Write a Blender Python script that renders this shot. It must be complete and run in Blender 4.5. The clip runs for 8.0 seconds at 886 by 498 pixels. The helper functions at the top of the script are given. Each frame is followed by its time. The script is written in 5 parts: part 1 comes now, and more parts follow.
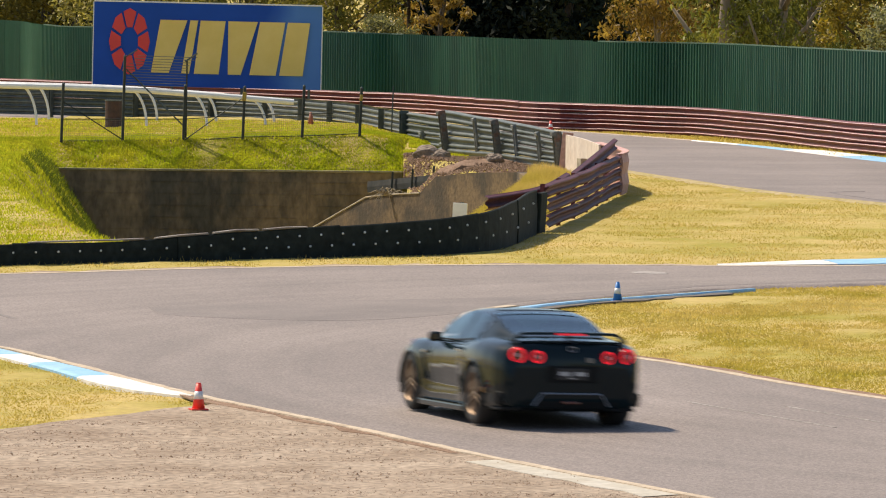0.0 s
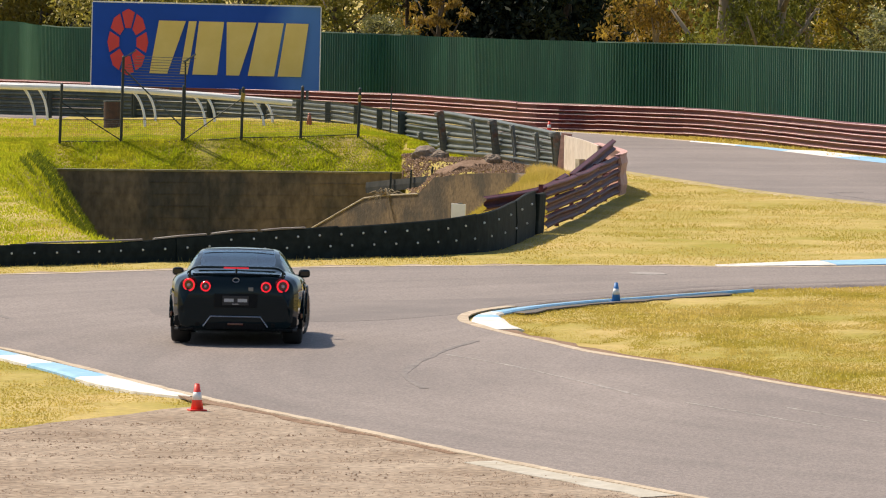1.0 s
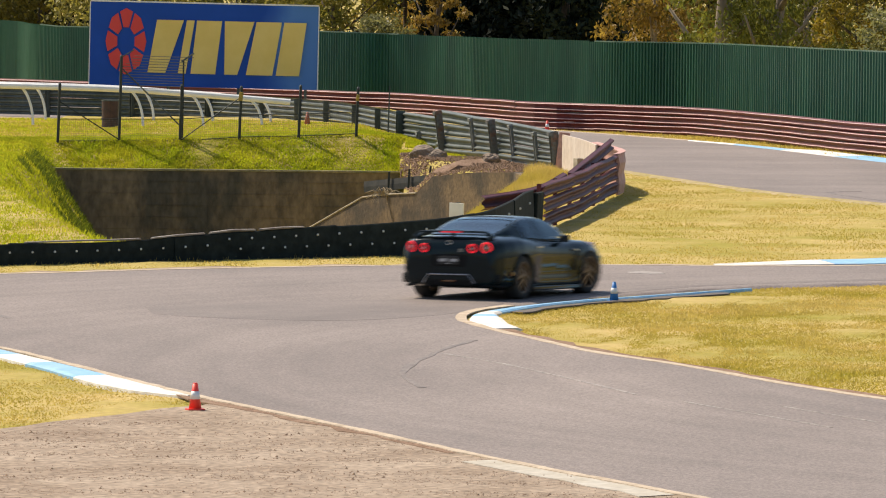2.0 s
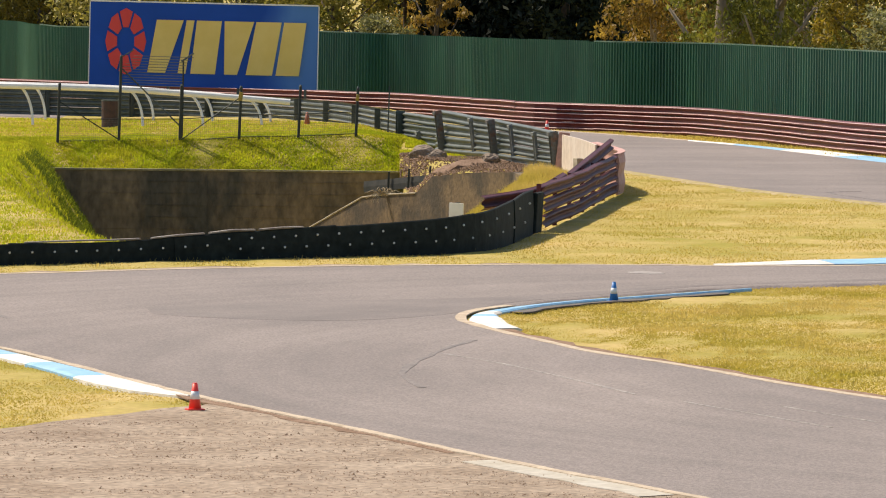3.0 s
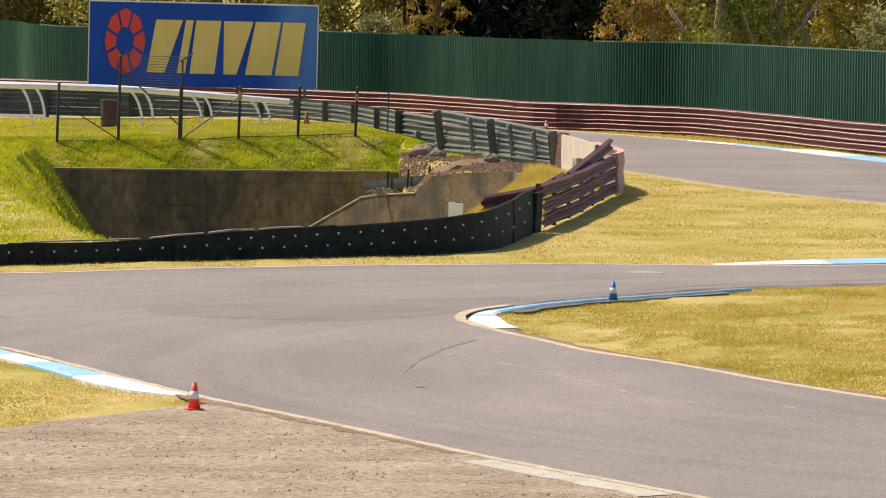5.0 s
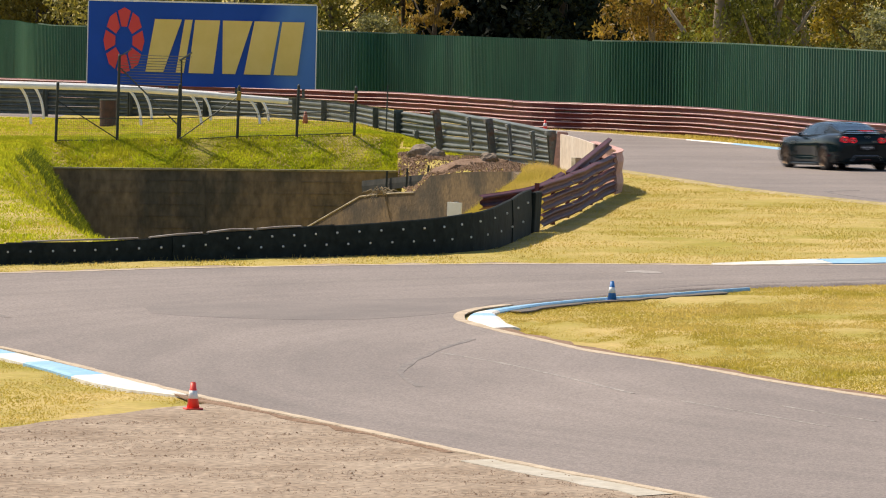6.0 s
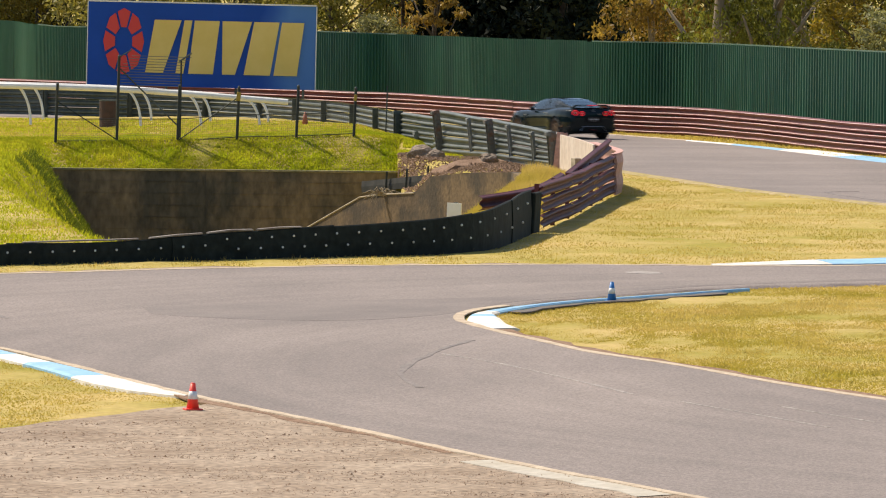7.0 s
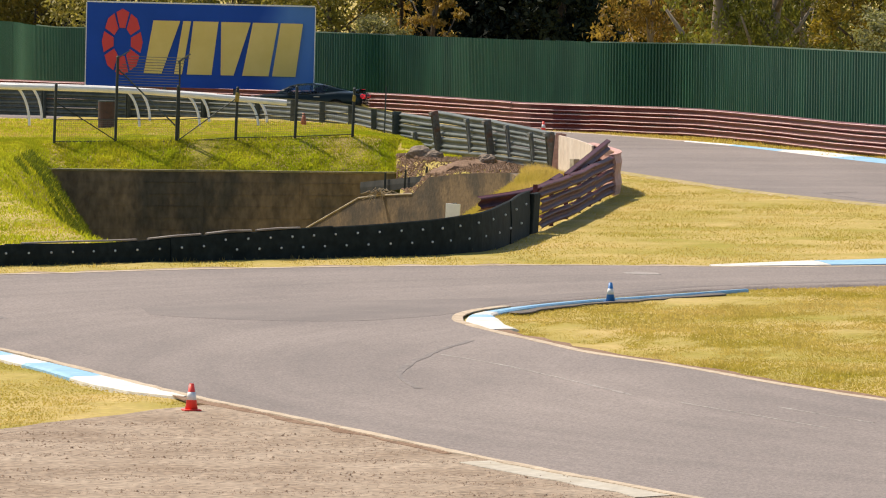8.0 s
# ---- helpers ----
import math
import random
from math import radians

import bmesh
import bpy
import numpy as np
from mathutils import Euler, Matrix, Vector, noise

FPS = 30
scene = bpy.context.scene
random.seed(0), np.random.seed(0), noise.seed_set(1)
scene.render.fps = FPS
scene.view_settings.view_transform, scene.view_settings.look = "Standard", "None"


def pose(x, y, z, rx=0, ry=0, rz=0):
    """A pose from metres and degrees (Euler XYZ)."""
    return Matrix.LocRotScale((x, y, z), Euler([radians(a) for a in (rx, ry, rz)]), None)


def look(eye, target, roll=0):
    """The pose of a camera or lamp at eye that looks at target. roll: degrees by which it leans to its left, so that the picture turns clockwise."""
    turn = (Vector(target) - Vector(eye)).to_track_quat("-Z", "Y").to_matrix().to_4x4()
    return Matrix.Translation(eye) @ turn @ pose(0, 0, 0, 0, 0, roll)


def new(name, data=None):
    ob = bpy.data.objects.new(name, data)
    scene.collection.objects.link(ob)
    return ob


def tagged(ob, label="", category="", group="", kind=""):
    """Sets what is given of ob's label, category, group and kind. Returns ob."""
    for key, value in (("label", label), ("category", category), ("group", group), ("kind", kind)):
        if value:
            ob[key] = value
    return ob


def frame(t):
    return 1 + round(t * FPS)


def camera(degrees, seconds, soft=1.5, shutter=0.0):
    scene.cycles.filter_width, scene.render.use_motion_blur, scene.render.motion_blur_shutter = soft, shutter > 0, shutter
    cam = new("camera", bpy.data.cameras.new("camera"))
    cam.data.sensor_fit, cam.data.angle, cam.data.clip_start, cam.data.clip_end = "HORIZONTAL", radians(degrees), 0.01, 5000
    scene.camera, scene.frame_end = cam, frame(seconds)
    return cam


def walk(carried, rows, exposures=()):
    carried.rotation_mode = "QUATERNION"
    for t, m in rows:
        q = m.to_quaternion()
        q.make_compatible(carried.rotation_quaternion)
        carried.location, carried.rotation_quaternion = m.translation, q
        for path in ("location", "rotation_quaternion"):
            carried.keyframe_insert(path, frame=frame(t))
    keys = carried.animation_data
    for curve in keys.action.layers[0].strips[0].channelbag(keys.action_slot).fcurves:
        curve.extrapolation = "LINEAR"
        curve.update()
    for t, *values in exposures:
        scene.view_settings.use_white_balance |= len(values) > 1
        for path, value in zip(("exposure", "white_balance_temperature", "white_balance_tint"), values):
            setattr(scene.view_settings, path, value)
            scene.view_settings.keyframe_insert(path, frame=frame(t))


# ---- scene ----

from mathutils.geometry import tessellate_polygon

# ---------- camera ----------
cam = camera(7.010, 8.0, soft=1.1, shutter=0.4)
EYE = (0.0, 0.0, 5.3)


def aim(dx, dy):
    """Camera pose turned by a small amount: dx to the left, dy up, in centimetres at 128 m; the base dip is 2.16 degrees."""
    return look(EYE, (-0.0125 * dx, 160.0, 5.3 - 6.037 + 0.0125 * dy), 0.6)


walk(cam, [(0.0, aim(8, 0)), (0.5, aim(7.5, 0)), (1.0, aim(5.3, 1.3)), (1.5, aim(2.8, 0)), (2.2, aim(1.8, 0)),
           (3.0, aim(1.5, 0)), (3.5, aim(1, 0)), (4.0, aim(0.3, 0)), (4.5, aim(1, 0)), (5.2, aim(0, -0.6)),
           (6.0, aim(-1.7, -1.2)), (6.5, aim(-3, 0)), (7.0, aim(-2.2, 0)), (7.5, aim(-3, 0)), (8.0, aim(-4.6, 1.3))],
     exposures=[(0.0, 0.53), (8.0, 0.53)])

# ---------- world and sun ----------
SUN_DOWN = Vector((0.55, -0.50, -1.0)).normalized()
world = bpy.data.worlds.new("world")
scene.world = world
world.use_nodes = True
wn = world.node_tree.nodes
sky = wn.new("ShaderNodeTexSky")
sky.sky_type = "NISHITA"
sky.sun_disc = False
sky.sun_elevation = radians(53.4)
sky.sun_rotation = radians(-47.7)
sky.dust_density = 1.5
world.node_tree.links.new(sky.outputs[0], wn["Background"].inputs[0])
wn["Background"].inputs[1].default_value = 0.105
sun = new("sun", bpy.data.lights.new("sun", "SUN"))
sun.data.energy = 4.3
sun.data.angle = radians(0.53)
sun.data.color = (1.0, 0.862, 0.675)
sun.rotation_mode = "QUATERNION"
sun.rotation_quaternion = SUN_DOWN.to_track_quat("-Z", "Y")


# ---------- materials ----------
def material(name, base, second=None, scale=3.0, rough=0.8, metal=0.0, bump=0.0, bump_scale=40.0, fine=None, stretch=(1, 1, 1), mix=(0.35, 0.65),
             random_tint=0.0, spec=0.5, emit=None, coat=0.0):
    """Principled material with a broad two-colour mottle, a fine grain and a bump."""
    m = bpy.data.materials.new(name)
    m.use_nodes = True
    n, l = m.node_tree.nodes, m.node_tree.links
    b = n["Principled BSDF"]
    b.inputs["Roughness"].default_value = rough
    b.inputs["Metallic"].default_value = metal
    b.inputs["Specular IOR Level"].default_value = spec
    b.inputs["Coat Weight"].default_value = coat
    b.inputs["Base Color"].default_value = (*base, 1)
    co = n.new("ShaderNodeTexCoord")
    mp = n.new("ShaderNodeMapping")
    mp.inputs["Scale"].default_value = stretch
    l.new(co.outputs["Object"], mp.inputs[0])
    colour = None
    if second:
        no = n.new("ShaderNodeTexNoise")
        no.inputs["Scale"].default_value = scale
        no.inputs["Detail"].default_value = 6
        no.inputs["Roughness"].default_value = 0.62
        l.new(mp.outputs[0], no.inputs["Vector"])
        rp = n.new("ShaderNodeMapRange")
        rp.inputs[1].default_value, rp.inputs[2].default_value = mix
        l.new(no.outputs[0], rp.inputs[0])
        mx = n.new("ShaderNodeMix")
        mx.data_type = "RGBA"
        mx.inputs["A"].default_value, mx.inputs["B"].default_value = (*base, 1), (*second, 1)
        l.new(rp.outputs[0], mx.inputs["Factor"])
        colour = mx.outputs["Result"]
    if fine:
        f = n.new("ShaderNodeTexNoise")
        f.inputs["Scale"].default_value = fine[0]
        f.inputs["Detail"].default_value = 3
        l.new(mp.outputs[0], f.inputs["Vector"])
        fr = n.new("ShaderNodeMapRange")
        fr.inputs[1].default_value, fr.inputs[2].default_value = 0.3, 0.7
        fr.inputs[3].default_value, fr.inputs[4].default_value = 1 - fine[1], 1 + fine[1]
        l.new(f.outputs[0], fr.inputs[0])
        vm = n.new("ShaderNodeVectorMath")
        vm.operation = "SCALE"
        if colour:
            l.new(colour, vm.inputs[0])
        else:
            vm.inputs[0].default_value = base
        l.new(fr.outputs[0], vm.inputs["Scale"])
        colour = vm.outputs[0]
    if random_tint:
        oi = n.new("ShaderNodeObjectInfo")
        geo = n.new("ShaderNodeNewGeometry")
        ad = n.new("ShaderNodeMath")
        ad.operation = "ADD"
        l.new(oi.outputs["Random"], ad.inputs[0])
        l.new(geo.outputs["Random Per Island"], ad.inputs[1])
        fr2 = n.new("ShaderNodeMapRange")
        fr2.inputs[1].default_value, fr2.inputs[2].default_value = 0.0, 2.0
        fr2.inputs[3].default_value, fr2.inputs[4].default_value = 1 - random_tint, 1 + random_tint
        l.new(ad.outputs[0], fr2.inputs[0])
        vt = n.new("ShaderNodeVectorMath")
        vt.operation = "SCALE"
        if colour:
            l.new(colour, vt.inputs[0])
        else:
            vt.inputs[0].default_value = base
        l.new(fr2.outputs[0], vt.inputs["Scale"])
        colour = vt.outputs[0]
    if colour:
        l.new(colour, b.inputs["Base Color"])
    if bump:
        bn = n.new("ShaderNodeTexNoise")
        bn.inputs["Scale"].default_value = bump_scale
        bn.inputs["Detail"].default_value = 4
        l.new(mp.outputs[0], bn.inputs["Vector"])
        bp = n.new("ShaderNodeBump")
        bp.inputs["Strength"].default_value = 1.0
        bp.inputs["Distance"].default_value = bump
        l.new(bn.outputs[0], bp.inputs["Height"])
        l.new(bp.outputs[0], b.inputs["Normal"])
    if emit:
        b.inputs["Emission Color"].default_value = (*emit[0], 1)
        b.inputs["Emission Strength"].default_value = emit[1]
    return m


def leafy(m, share, tint):
    """Lets part of the light through thin leaves and blades."""
    n, l = m.node_tree.nodes, m.node_tree.links
    b = n["Principled BSDF"]
    t, mx = n.new("ShaderNodeBsdfTranslucent"), n.new("ShaderNodeMixShader")
    vm = n.new("ShaderNodeVectorMath")
    vm.operation = "MULTIPLY"
    vm.inputs[1].default_value = tint
    l.new(b.inputs["Base Color"].links[0].from_socket, vm.inputs[0])
    l.new(vm.outputs[0], t.inputs[0])
    mx.inputs[0].default_value = share
    l.new(b.outputs[0], mx.inputs[1])
    l.new(t.outputs[0], mx.inputs[2])
    l.new(mx.outputs[0], n["Material Output"].inputs[0])
    return m


def tyre_worn(m, cx, cy, depth):
    """Darkens asphalt in long uneven arcs round a bend's centre, as tyres polish and rubber it."""
    n, l = m.node_tree.nodes, m.node_tree.links
    b = n["Principled BSDF"]

    def calc(op, a, c=None):
        q = n.new("ShaderNodeMath")
        q.operation = op
        for k, v in enumerate((a, c)):
            if v is None:
                continue
            if isinstance(v, (int, float)):
                q.inputs[k].default_value = v
            else:
                l.new(v, q.inputs[k])
        return q.outputs[0]

    co, sp = n.new("ShaderNodeTexCoord"), n.new("ShaderNodeSeparateXYZ")
    l.new(co.outputs["Object"], sp.inputs[0])
    dx, dy = calc("SUBTRACT", sp.outputs[0], cx), calc("SUBTRACT", sp.outputs[1], cy)
    r = calc("SQRT", calc("ADD", calc("MULTIPLY", dx, dx), calc("MULTIPLY", dy, dy)))
    a = calc("ARCTAN2", dx, dy)
    tone = None
    for across, along, amount in ((0.42, 0.9, 0.55), (1.7, 1.6, 0.45)):
        v, no = n.new("ShaderNodeCombineXYZ"), n.new("ShaderNodeTexNoise")
        l.new(calc("MULTIPLY", r, across), v.inputs[0])
        l.new(calc("MULTIPLY", a, along), v.inputs[1])
        no.inputs["Scale"].default_value = 1.0
        no.inputs["Detail"].default_value = 3
        l.new(v.outputs[0], no.inputs["Vector"])
        w = calc("MULTIPLY", calc("SUBTRACT", no.outputs[0], 0.5), amount * depth * 4)
        tone = w if tone is None else calc("ADD", tone, w)
    vm = n.new("ShaderNodeVectorMath")
    vm.operation = "SCALE"
    l.new(b.inputs["Base Color"].links[0].from_socket, vm.inputs[0])
    l.new(calc("ADD", tone, 1.0), vm.inputs["Scale"])
    l.new(vm.outputs[0], b.inputs["Base Color"])


M = {}
M["grass"] = material("grass_ground", (0.285, 0.245, 0.048), (0.45, 0.34, 0.135), 0.30, 0.95, bump=0.01, bump_scale=9, fine=(7, 0.16), spec=0.1)
M["asphalt"] = material("asphalt", (0.166, 0.138, 0.124), (0.216, 0.180, 0.161), 0.22, 0.75, bump=0.006, bump_scale=45, fine=(30, 0.26), spec=0.35, stretch=(1, 0.4, 1))
tyre_worn(M["asphalt"], 30.0, 98.0, 0.22)
M["dirt"] = material("gravelly_dirt", (0.245, 0.188, 0.138), (0.345, 0.28, 0.215), 0.9, 0.95, bump=0.06, bump_scale=6, fine=(11, 0.3), stretch=(0.9, 0.6, 1), spec=0.1)
M["soil"] = material("bare_soil", (0.175, 0.110, 0.072), (0.265, 0.180, 0.125), 1.6, 0.95, bump=0.05, bump_scale=8, fine=(20, 0.3), spec=0.15)
M["tan"] = material("dusty_edge_line", (0.39, 0.31, 0.225), (0.50, 0.42, 0.32), 2.0, 0.9, fine=(12, 0.2), spec=0.2)
M["white"] = material("white_road_paint", (0.70, 0.68, 0.63), (0.48, 0.44, 0.38), 2.2, 0.7, fine=(9, 0.12), mix=(0.42, 0.78))
M["blue"] = material("light_blue_road_paint", (0.17, 0.38, 0.60), (0.28, 0.46, 0.60), 1.4, 0.7, fine=(9, 0.12))
M["red_rail"] = material("red_painted_rail", (0.085, 0.013, 0.016), (0.125, 0.024, 0.026), 0.9, 0.5, fine=(8, 0.2), spec=0.25)
M["green"] = material("green_painted_sheet", (0.013, 0.072, 0.044), (0.025, 0.105, 0.06), 0.5, 0.5, fine=(3, 0.15), stretch=(1, 1, 0.2), spec=0.4)
M["galv"] = material("weathered_galvanised_steel", (0.052, 0.066, 0.061), (0.108, 0.122, 0.112), 0.9, 0.5, metal=0.1, fine=(7, 0.2), spec=0.3)
M["rust"] = material("rust_stained_steel", (0.13, 0.135, 0.125), (0.20, 0.085, 0.045), 2.2, 0.8, fine=(11, 0.3), mix=(0.50, 0.64))
M["rubber"] = material("black_rubber_belt", (0.008, 0.013, 0.013), (0.015, 0.021, 0.020), 1.5, 0.85, fine=(6, 0.3), bump=0.01, bump_scale=4, spec=0.2)
M["concrete"] = material("stained_concrete", (0.175, 0.135, 0.082), (0.058, 0.055, 0.043), 0.45, 0.9, fine=(5, 0.3), bump=0.012, bump_scale=10, stretch=(1.2, 1, 0.6), mix=(0.40, 0.60), random_tint=0.14)
M["concrete_pale"] = material("pale_concrete", (0.40, 0.35, 0.26), (0.26, 0.21, 0.14), 1.1, 0.9, fine=(9, 0.2), bump=0.012, bump_scale=10)
M["sign_blue"] = material("blue_sign_vinyl", (0.008, 0.060, 0.34), (0.010, 0.070, 0.40), 0.6, 0.5, spec=0.2)
M["sign_yellow"] = material("yellow_sign_vinyl", (0.66, 0.50, 0.12), (0.72, 0.56, 0.17), 0.8, 0.4)
M["sign_red"] = material("red_sign_vinyl", (0.55, 0.03, 0.03), (0.62, 0.045, 0.04), 0.8, 0.4)
M["white_plain"] = material("white_plastic", (0.78, 0.78, 0.76), (0.68, 0.68, 0.64), 3, 0.45)
M["dark_post"] = material("dark_green_post_paint", (0.012, 0.017, 0.013), (0.022, 0.027, 0.02), 3, 0.5)


# ---------- mesh helpers ----------
def part(name, bm, mat, parent=None, label="", smooth=False, kind=""):
    """Links a bmesh as one mesh object, under a thing or a part."""
    me = bpy.data.meshes.new(name)
    if smooth:
        for f in bm.faces:
            f.smooth = True
    bm.to_mesh(me)
    bm.free()
    for k in (mat if isinstance(mat, (list, tuple)) else [mat]):
        me.materials.append(k)
    ob = new(name, me)
    if parent:
        ob.parent = parent
    return tagged(ob, label=label, kind=kind)


def add_box(bm, size, at=(0, 0, 0), rot=(0, 0, 0), bevel=0.0, taper=1.0):
    """A bevelled box centred at a place; taper narrows its top."""
    g = bmesh.ops.create_cube(bm, size=1.0)["verts"]
    for v in g:
        k = taper if v.co.z > 0 else 1.0
        v.co = Vector((v.co.x * size[0] * k, v.co.y * size[1] * k, v.co.z * size[2]))
    if bevel:
        e = list({e for v in g for e in v.link_edges})
        r = bmesh.ops.bevel(bm, geom=e, offset=bevel, segments=2, affect="EDGES", profile=0.6)
        g = list({v for f in r["faces"] for v in f.verts} | {v for v in g if v.is_valid})
    bmesh.ops.transform(bm, matrix=pose(*at, *rot), verts=g)
    return g


def box(size, at=(0, 0, 0), rot=(0, 0, 0), bevel=0.0, taper=1.0):
    bm = bmesh.new()
    add_box(bm, size, at, rot, bevel, taper)
    return bm


def add_tube(bm, path, radius, sides=8, cap=True):
    """A round tube along points; radius may be a list, one for each point."""
    pts = [Vector(p) for p in path]
    rad = radius if isinstance(radius, (list, tuple)) else [radius] * len(pts)
    rings = []
    for i, p in enumerate(pts):
        d = (pts[min(i + 1, len(pts) - 1)] - pts[max(i - 1, 0)]).normalized()
        a = d.cross(Vector((0, 0, 1)) if abs(d.z) < 0.9 else Vector((1, 0, 0))).normalized()
        b = d.cross(a)
        rings.append([bm.verts.new(p + rad[i] * (math.cos(2 * math.pi * k / sides) * a + math.sin(2 * math.pi * k / sides) * b)) for k in range(sides)])
    for r, s in zip(rings, rings[1:]):
        for k in range(sides):
            bm.faces.new((r[k], r[(k + 1) % sides], s[(k + 1) % sides], s[k]))
    if cap:
        bm.faces.new(rings[0][::-1])
        bm.faces.new(rings[-1])


def tube(path, radius, sides=8):
    bm = bmesh.new()
    add_tube(bm, path, radius, sides)
    return bm


def spline(points, step=1.0):
    """A smooth line through plan points (any dimension), sampled about every step metres."""
    p = [np.array(q, float) for q in points]
    out = []
    for i in range(len(p) - 1):
        a, b, c, d = p[max(i - 1, 0)], p[i], p[i + 1], p[min(i + 2, len(p) - 1)]
        n = max(1, int(np.linalg.norm((c - b)[:2]) / step))
        for k in range(n):
            t = k / n
            out.append(0.5 * (2 * b + (c - a) * t + (2 * a - 5 * b + 4 * c - d) * t * t + (3 * b - a - 3 * c + d) * t ** 3))
    out.append(p[-1])
    return out


def normals2(path):
    """Left-hand normals along a plan line."""
    res = []
    for i in range(len(path)):
        d = path[min(i + 1, len(path) - 1)][:2] - path[max(i - 1, 0)][:2]
        d = d / (np.linalg.norm(d) + 1e-9)
        res.append(np.array((-d[1], d[0])))
    return res


def sweep(path, profile, closed=True, lift=None):
    """Sweeps a profile of (offset to the left, height) along a plan line; lift gives each point's (base, factor) of height."""
    bm = bmesh.new()
    path = metres(path)
    ns = normals2(path)
    rings = []
    for i, (p, n) in enumerate(zip(path, ns)):
        base, fac = lift[i] if lift else (p[2] if len(p) > 2 else 0.0, 1.0)
        rings.append([bm.verts.new((p[0] + n[0] * o, p[1] + n[1] * o, base + z * fac)) for o, z in profile])
    m = len(profile)
    for r, s in zip(rings, rings[1:]):
        for k in range(m if closed else m - 1):
            bm.faces.new((r[k], s[k], s[(k + 1) % m], r[(k + 1) % m]))
    if closed:
        bm.faces.new(rings[0])
        bm.faces.new(rings[-1][::-1])
    bmesh.ops.recalc_face_normals(bm, faces=bm.faces)
    return bm


def sheet(outline, z, thick=0.05):
    """A flat slab with a plan outline."""
    bm = bmesh.new()
    top = [bm.verts.new((p[0], p[1] * YU, z)) for p in outline]
    low = [bm.verts.new((p[0], p[1] * YU, z - thick)) for p in outline]
    n = len(top)
    for a, b, c in tessellate_polygon([[Vector((p[0], p[1], 0)) for p in outline]]):
        f = bm.faces.new((top[a], top[b], top[c]))
        f.normal_update()
        if f.normal.z < 0:
            f.normal_flip()
    for k in range(n):
        bm.faces.new((top[k], low[k], low[(k + 1) % n], top[(k + 1) % n]))
    return bm


# ---------- plan lines ----------
# Plan lines and ground heights are drawn on a grid of 1 m across by 1.6 m along the view.
YU = 1.6


def metres(path):
    """Plan points in metres."""
    return [np.array((p[0], p[1] * YU, *p[2:])) for p in path]


NEAR_EDGE = [(-40, 71.5), (-16, 72.8), (-9.6, 69.0), (-6.3, 63.7), (-4.8, 60.5), (-3.1, 56.7), (-1.2, 53.1), (0.7, 49.4), (2.7, 46.0), (8.0, 37.0), (20, 18)]
ISLAND = [(26, 24), (13, 45), (5.6, 56.9), (3.2, 61.7), (2.1, 63.7), (1.4, 65.6), (0.7, 67.6), (0.28, 69.1), (0.2, 69.9), (0.3, 71.0), (0.6, 71.9),
          (1.1, 72.8), (2.0, 74.3), (3.0, 75.5), (5.2, 77.8), (7.8, 79.2), (13, 83), (22, 91)]
FAR_B = [(-40, 77.5), (-16, 78.0), (-12, 78.2), (-7.8, 79.0), (-4.9, 80.7), (-1.5, 82.2), (2.3, 83.2), (5.3, 83.3), (8.2, 84.0), (13, 87), (22, 97)]
NEAR_C = [(22, 80), (17, 93), (10.5, 107.2), (8.6, 111.5), (7.4, 114.8), (6.2, 119.3), (4.9, 124.2), (2.5, 134), (-2, 146), (-9, 158), (-30, 176)]
FAR_C = [(30, 84), (21, 110), (12.9, 131.9), (10.7, 139.9), (9.3, 144.1), (6.8, 149.8), (4.5, 154.2), (1, 159.5), (-5, 166.5), (-20, 184)]


def lerp(table, v):
    xs, ys = zip(*table)
    return float(np.interp(v, xs, ys))


def smooth(a, b, v):
    t = min(1.0, max(0.0, (v - a) / (b - a)))
    return t * t * (3 - 2 * t)


def pit_right(y):
    return lerp([(95, 0.9), (121.5, 2.25), (126.9, -1.25), (136.4, -1.36)], y)


def ground_z(x, y):
    """Height of the ground: level, with a raised bank behind the retaining wall and a sunken underpass before it."""
    back = lerp([(-30, 0.1), (-11.9, 0.13), (-6.3, 0.31), (-2.7, 0.45), (0.2, 0.15), (2, 0.0)], x) * smooth(190, 165, y)
    z = back * smooth(136.5, 138.6, y)
    if -13 < x < -1.2 and 137.2 < y < 138.6:
        k = smooth(-13, -11.6, x)
        z = z * (1 - k) + k * (-0.68 + (back + 0.68) * min(1, max(0, y - 137.4) / 1.15))
    if 88.0 < y < 137.4 and x < pit_right(y):
        crest = lerp([(88, -6.2), (90, -7.0), (115, -11.4), (130, -12.4), (137, -12.6)], y)
        depth = min(3.4, max(0.0, (x - crest) * 1.0) + max(0.0, (x - crest - 0.6) * 0.45))
        if 98 < y < 121.5:
            depth = min(depth, (pit_right(y) - x) * 0.7)
        z -= depth * smooth(88, 94, y)
    elif -2.4 < x < 2.2 and 119 < y < 138:
        # the bank behind the wing wall climbs from the wall's top
        top = lerp([(-3.9, -2.0), (-2.3, -1.0), (-1.75, -0.88), (-0.8, -0.76), (-0.35, -0.26), (0.6, -0.08), (1.85, 0.03)], x)
        behind = (y - (121.5 + (1.85 - x) * 1.487)) * 0.81
        z = min(z, top - 0.08 + 0.03 * behind + 0.26 * max(0.0, behind - 3.0))
    if -2.2 < x < 5 and 97 < y < 119.5:
        # grassy hump and bare mound inside the barrier's bend
        if x > pit_right(y):
            z += 0.28 * math.exp(-((x - 2.5) / 0.9) ** 2 - ((y - 117) / 8) ** 2) * smooth(5, 3.5, x)
    return z


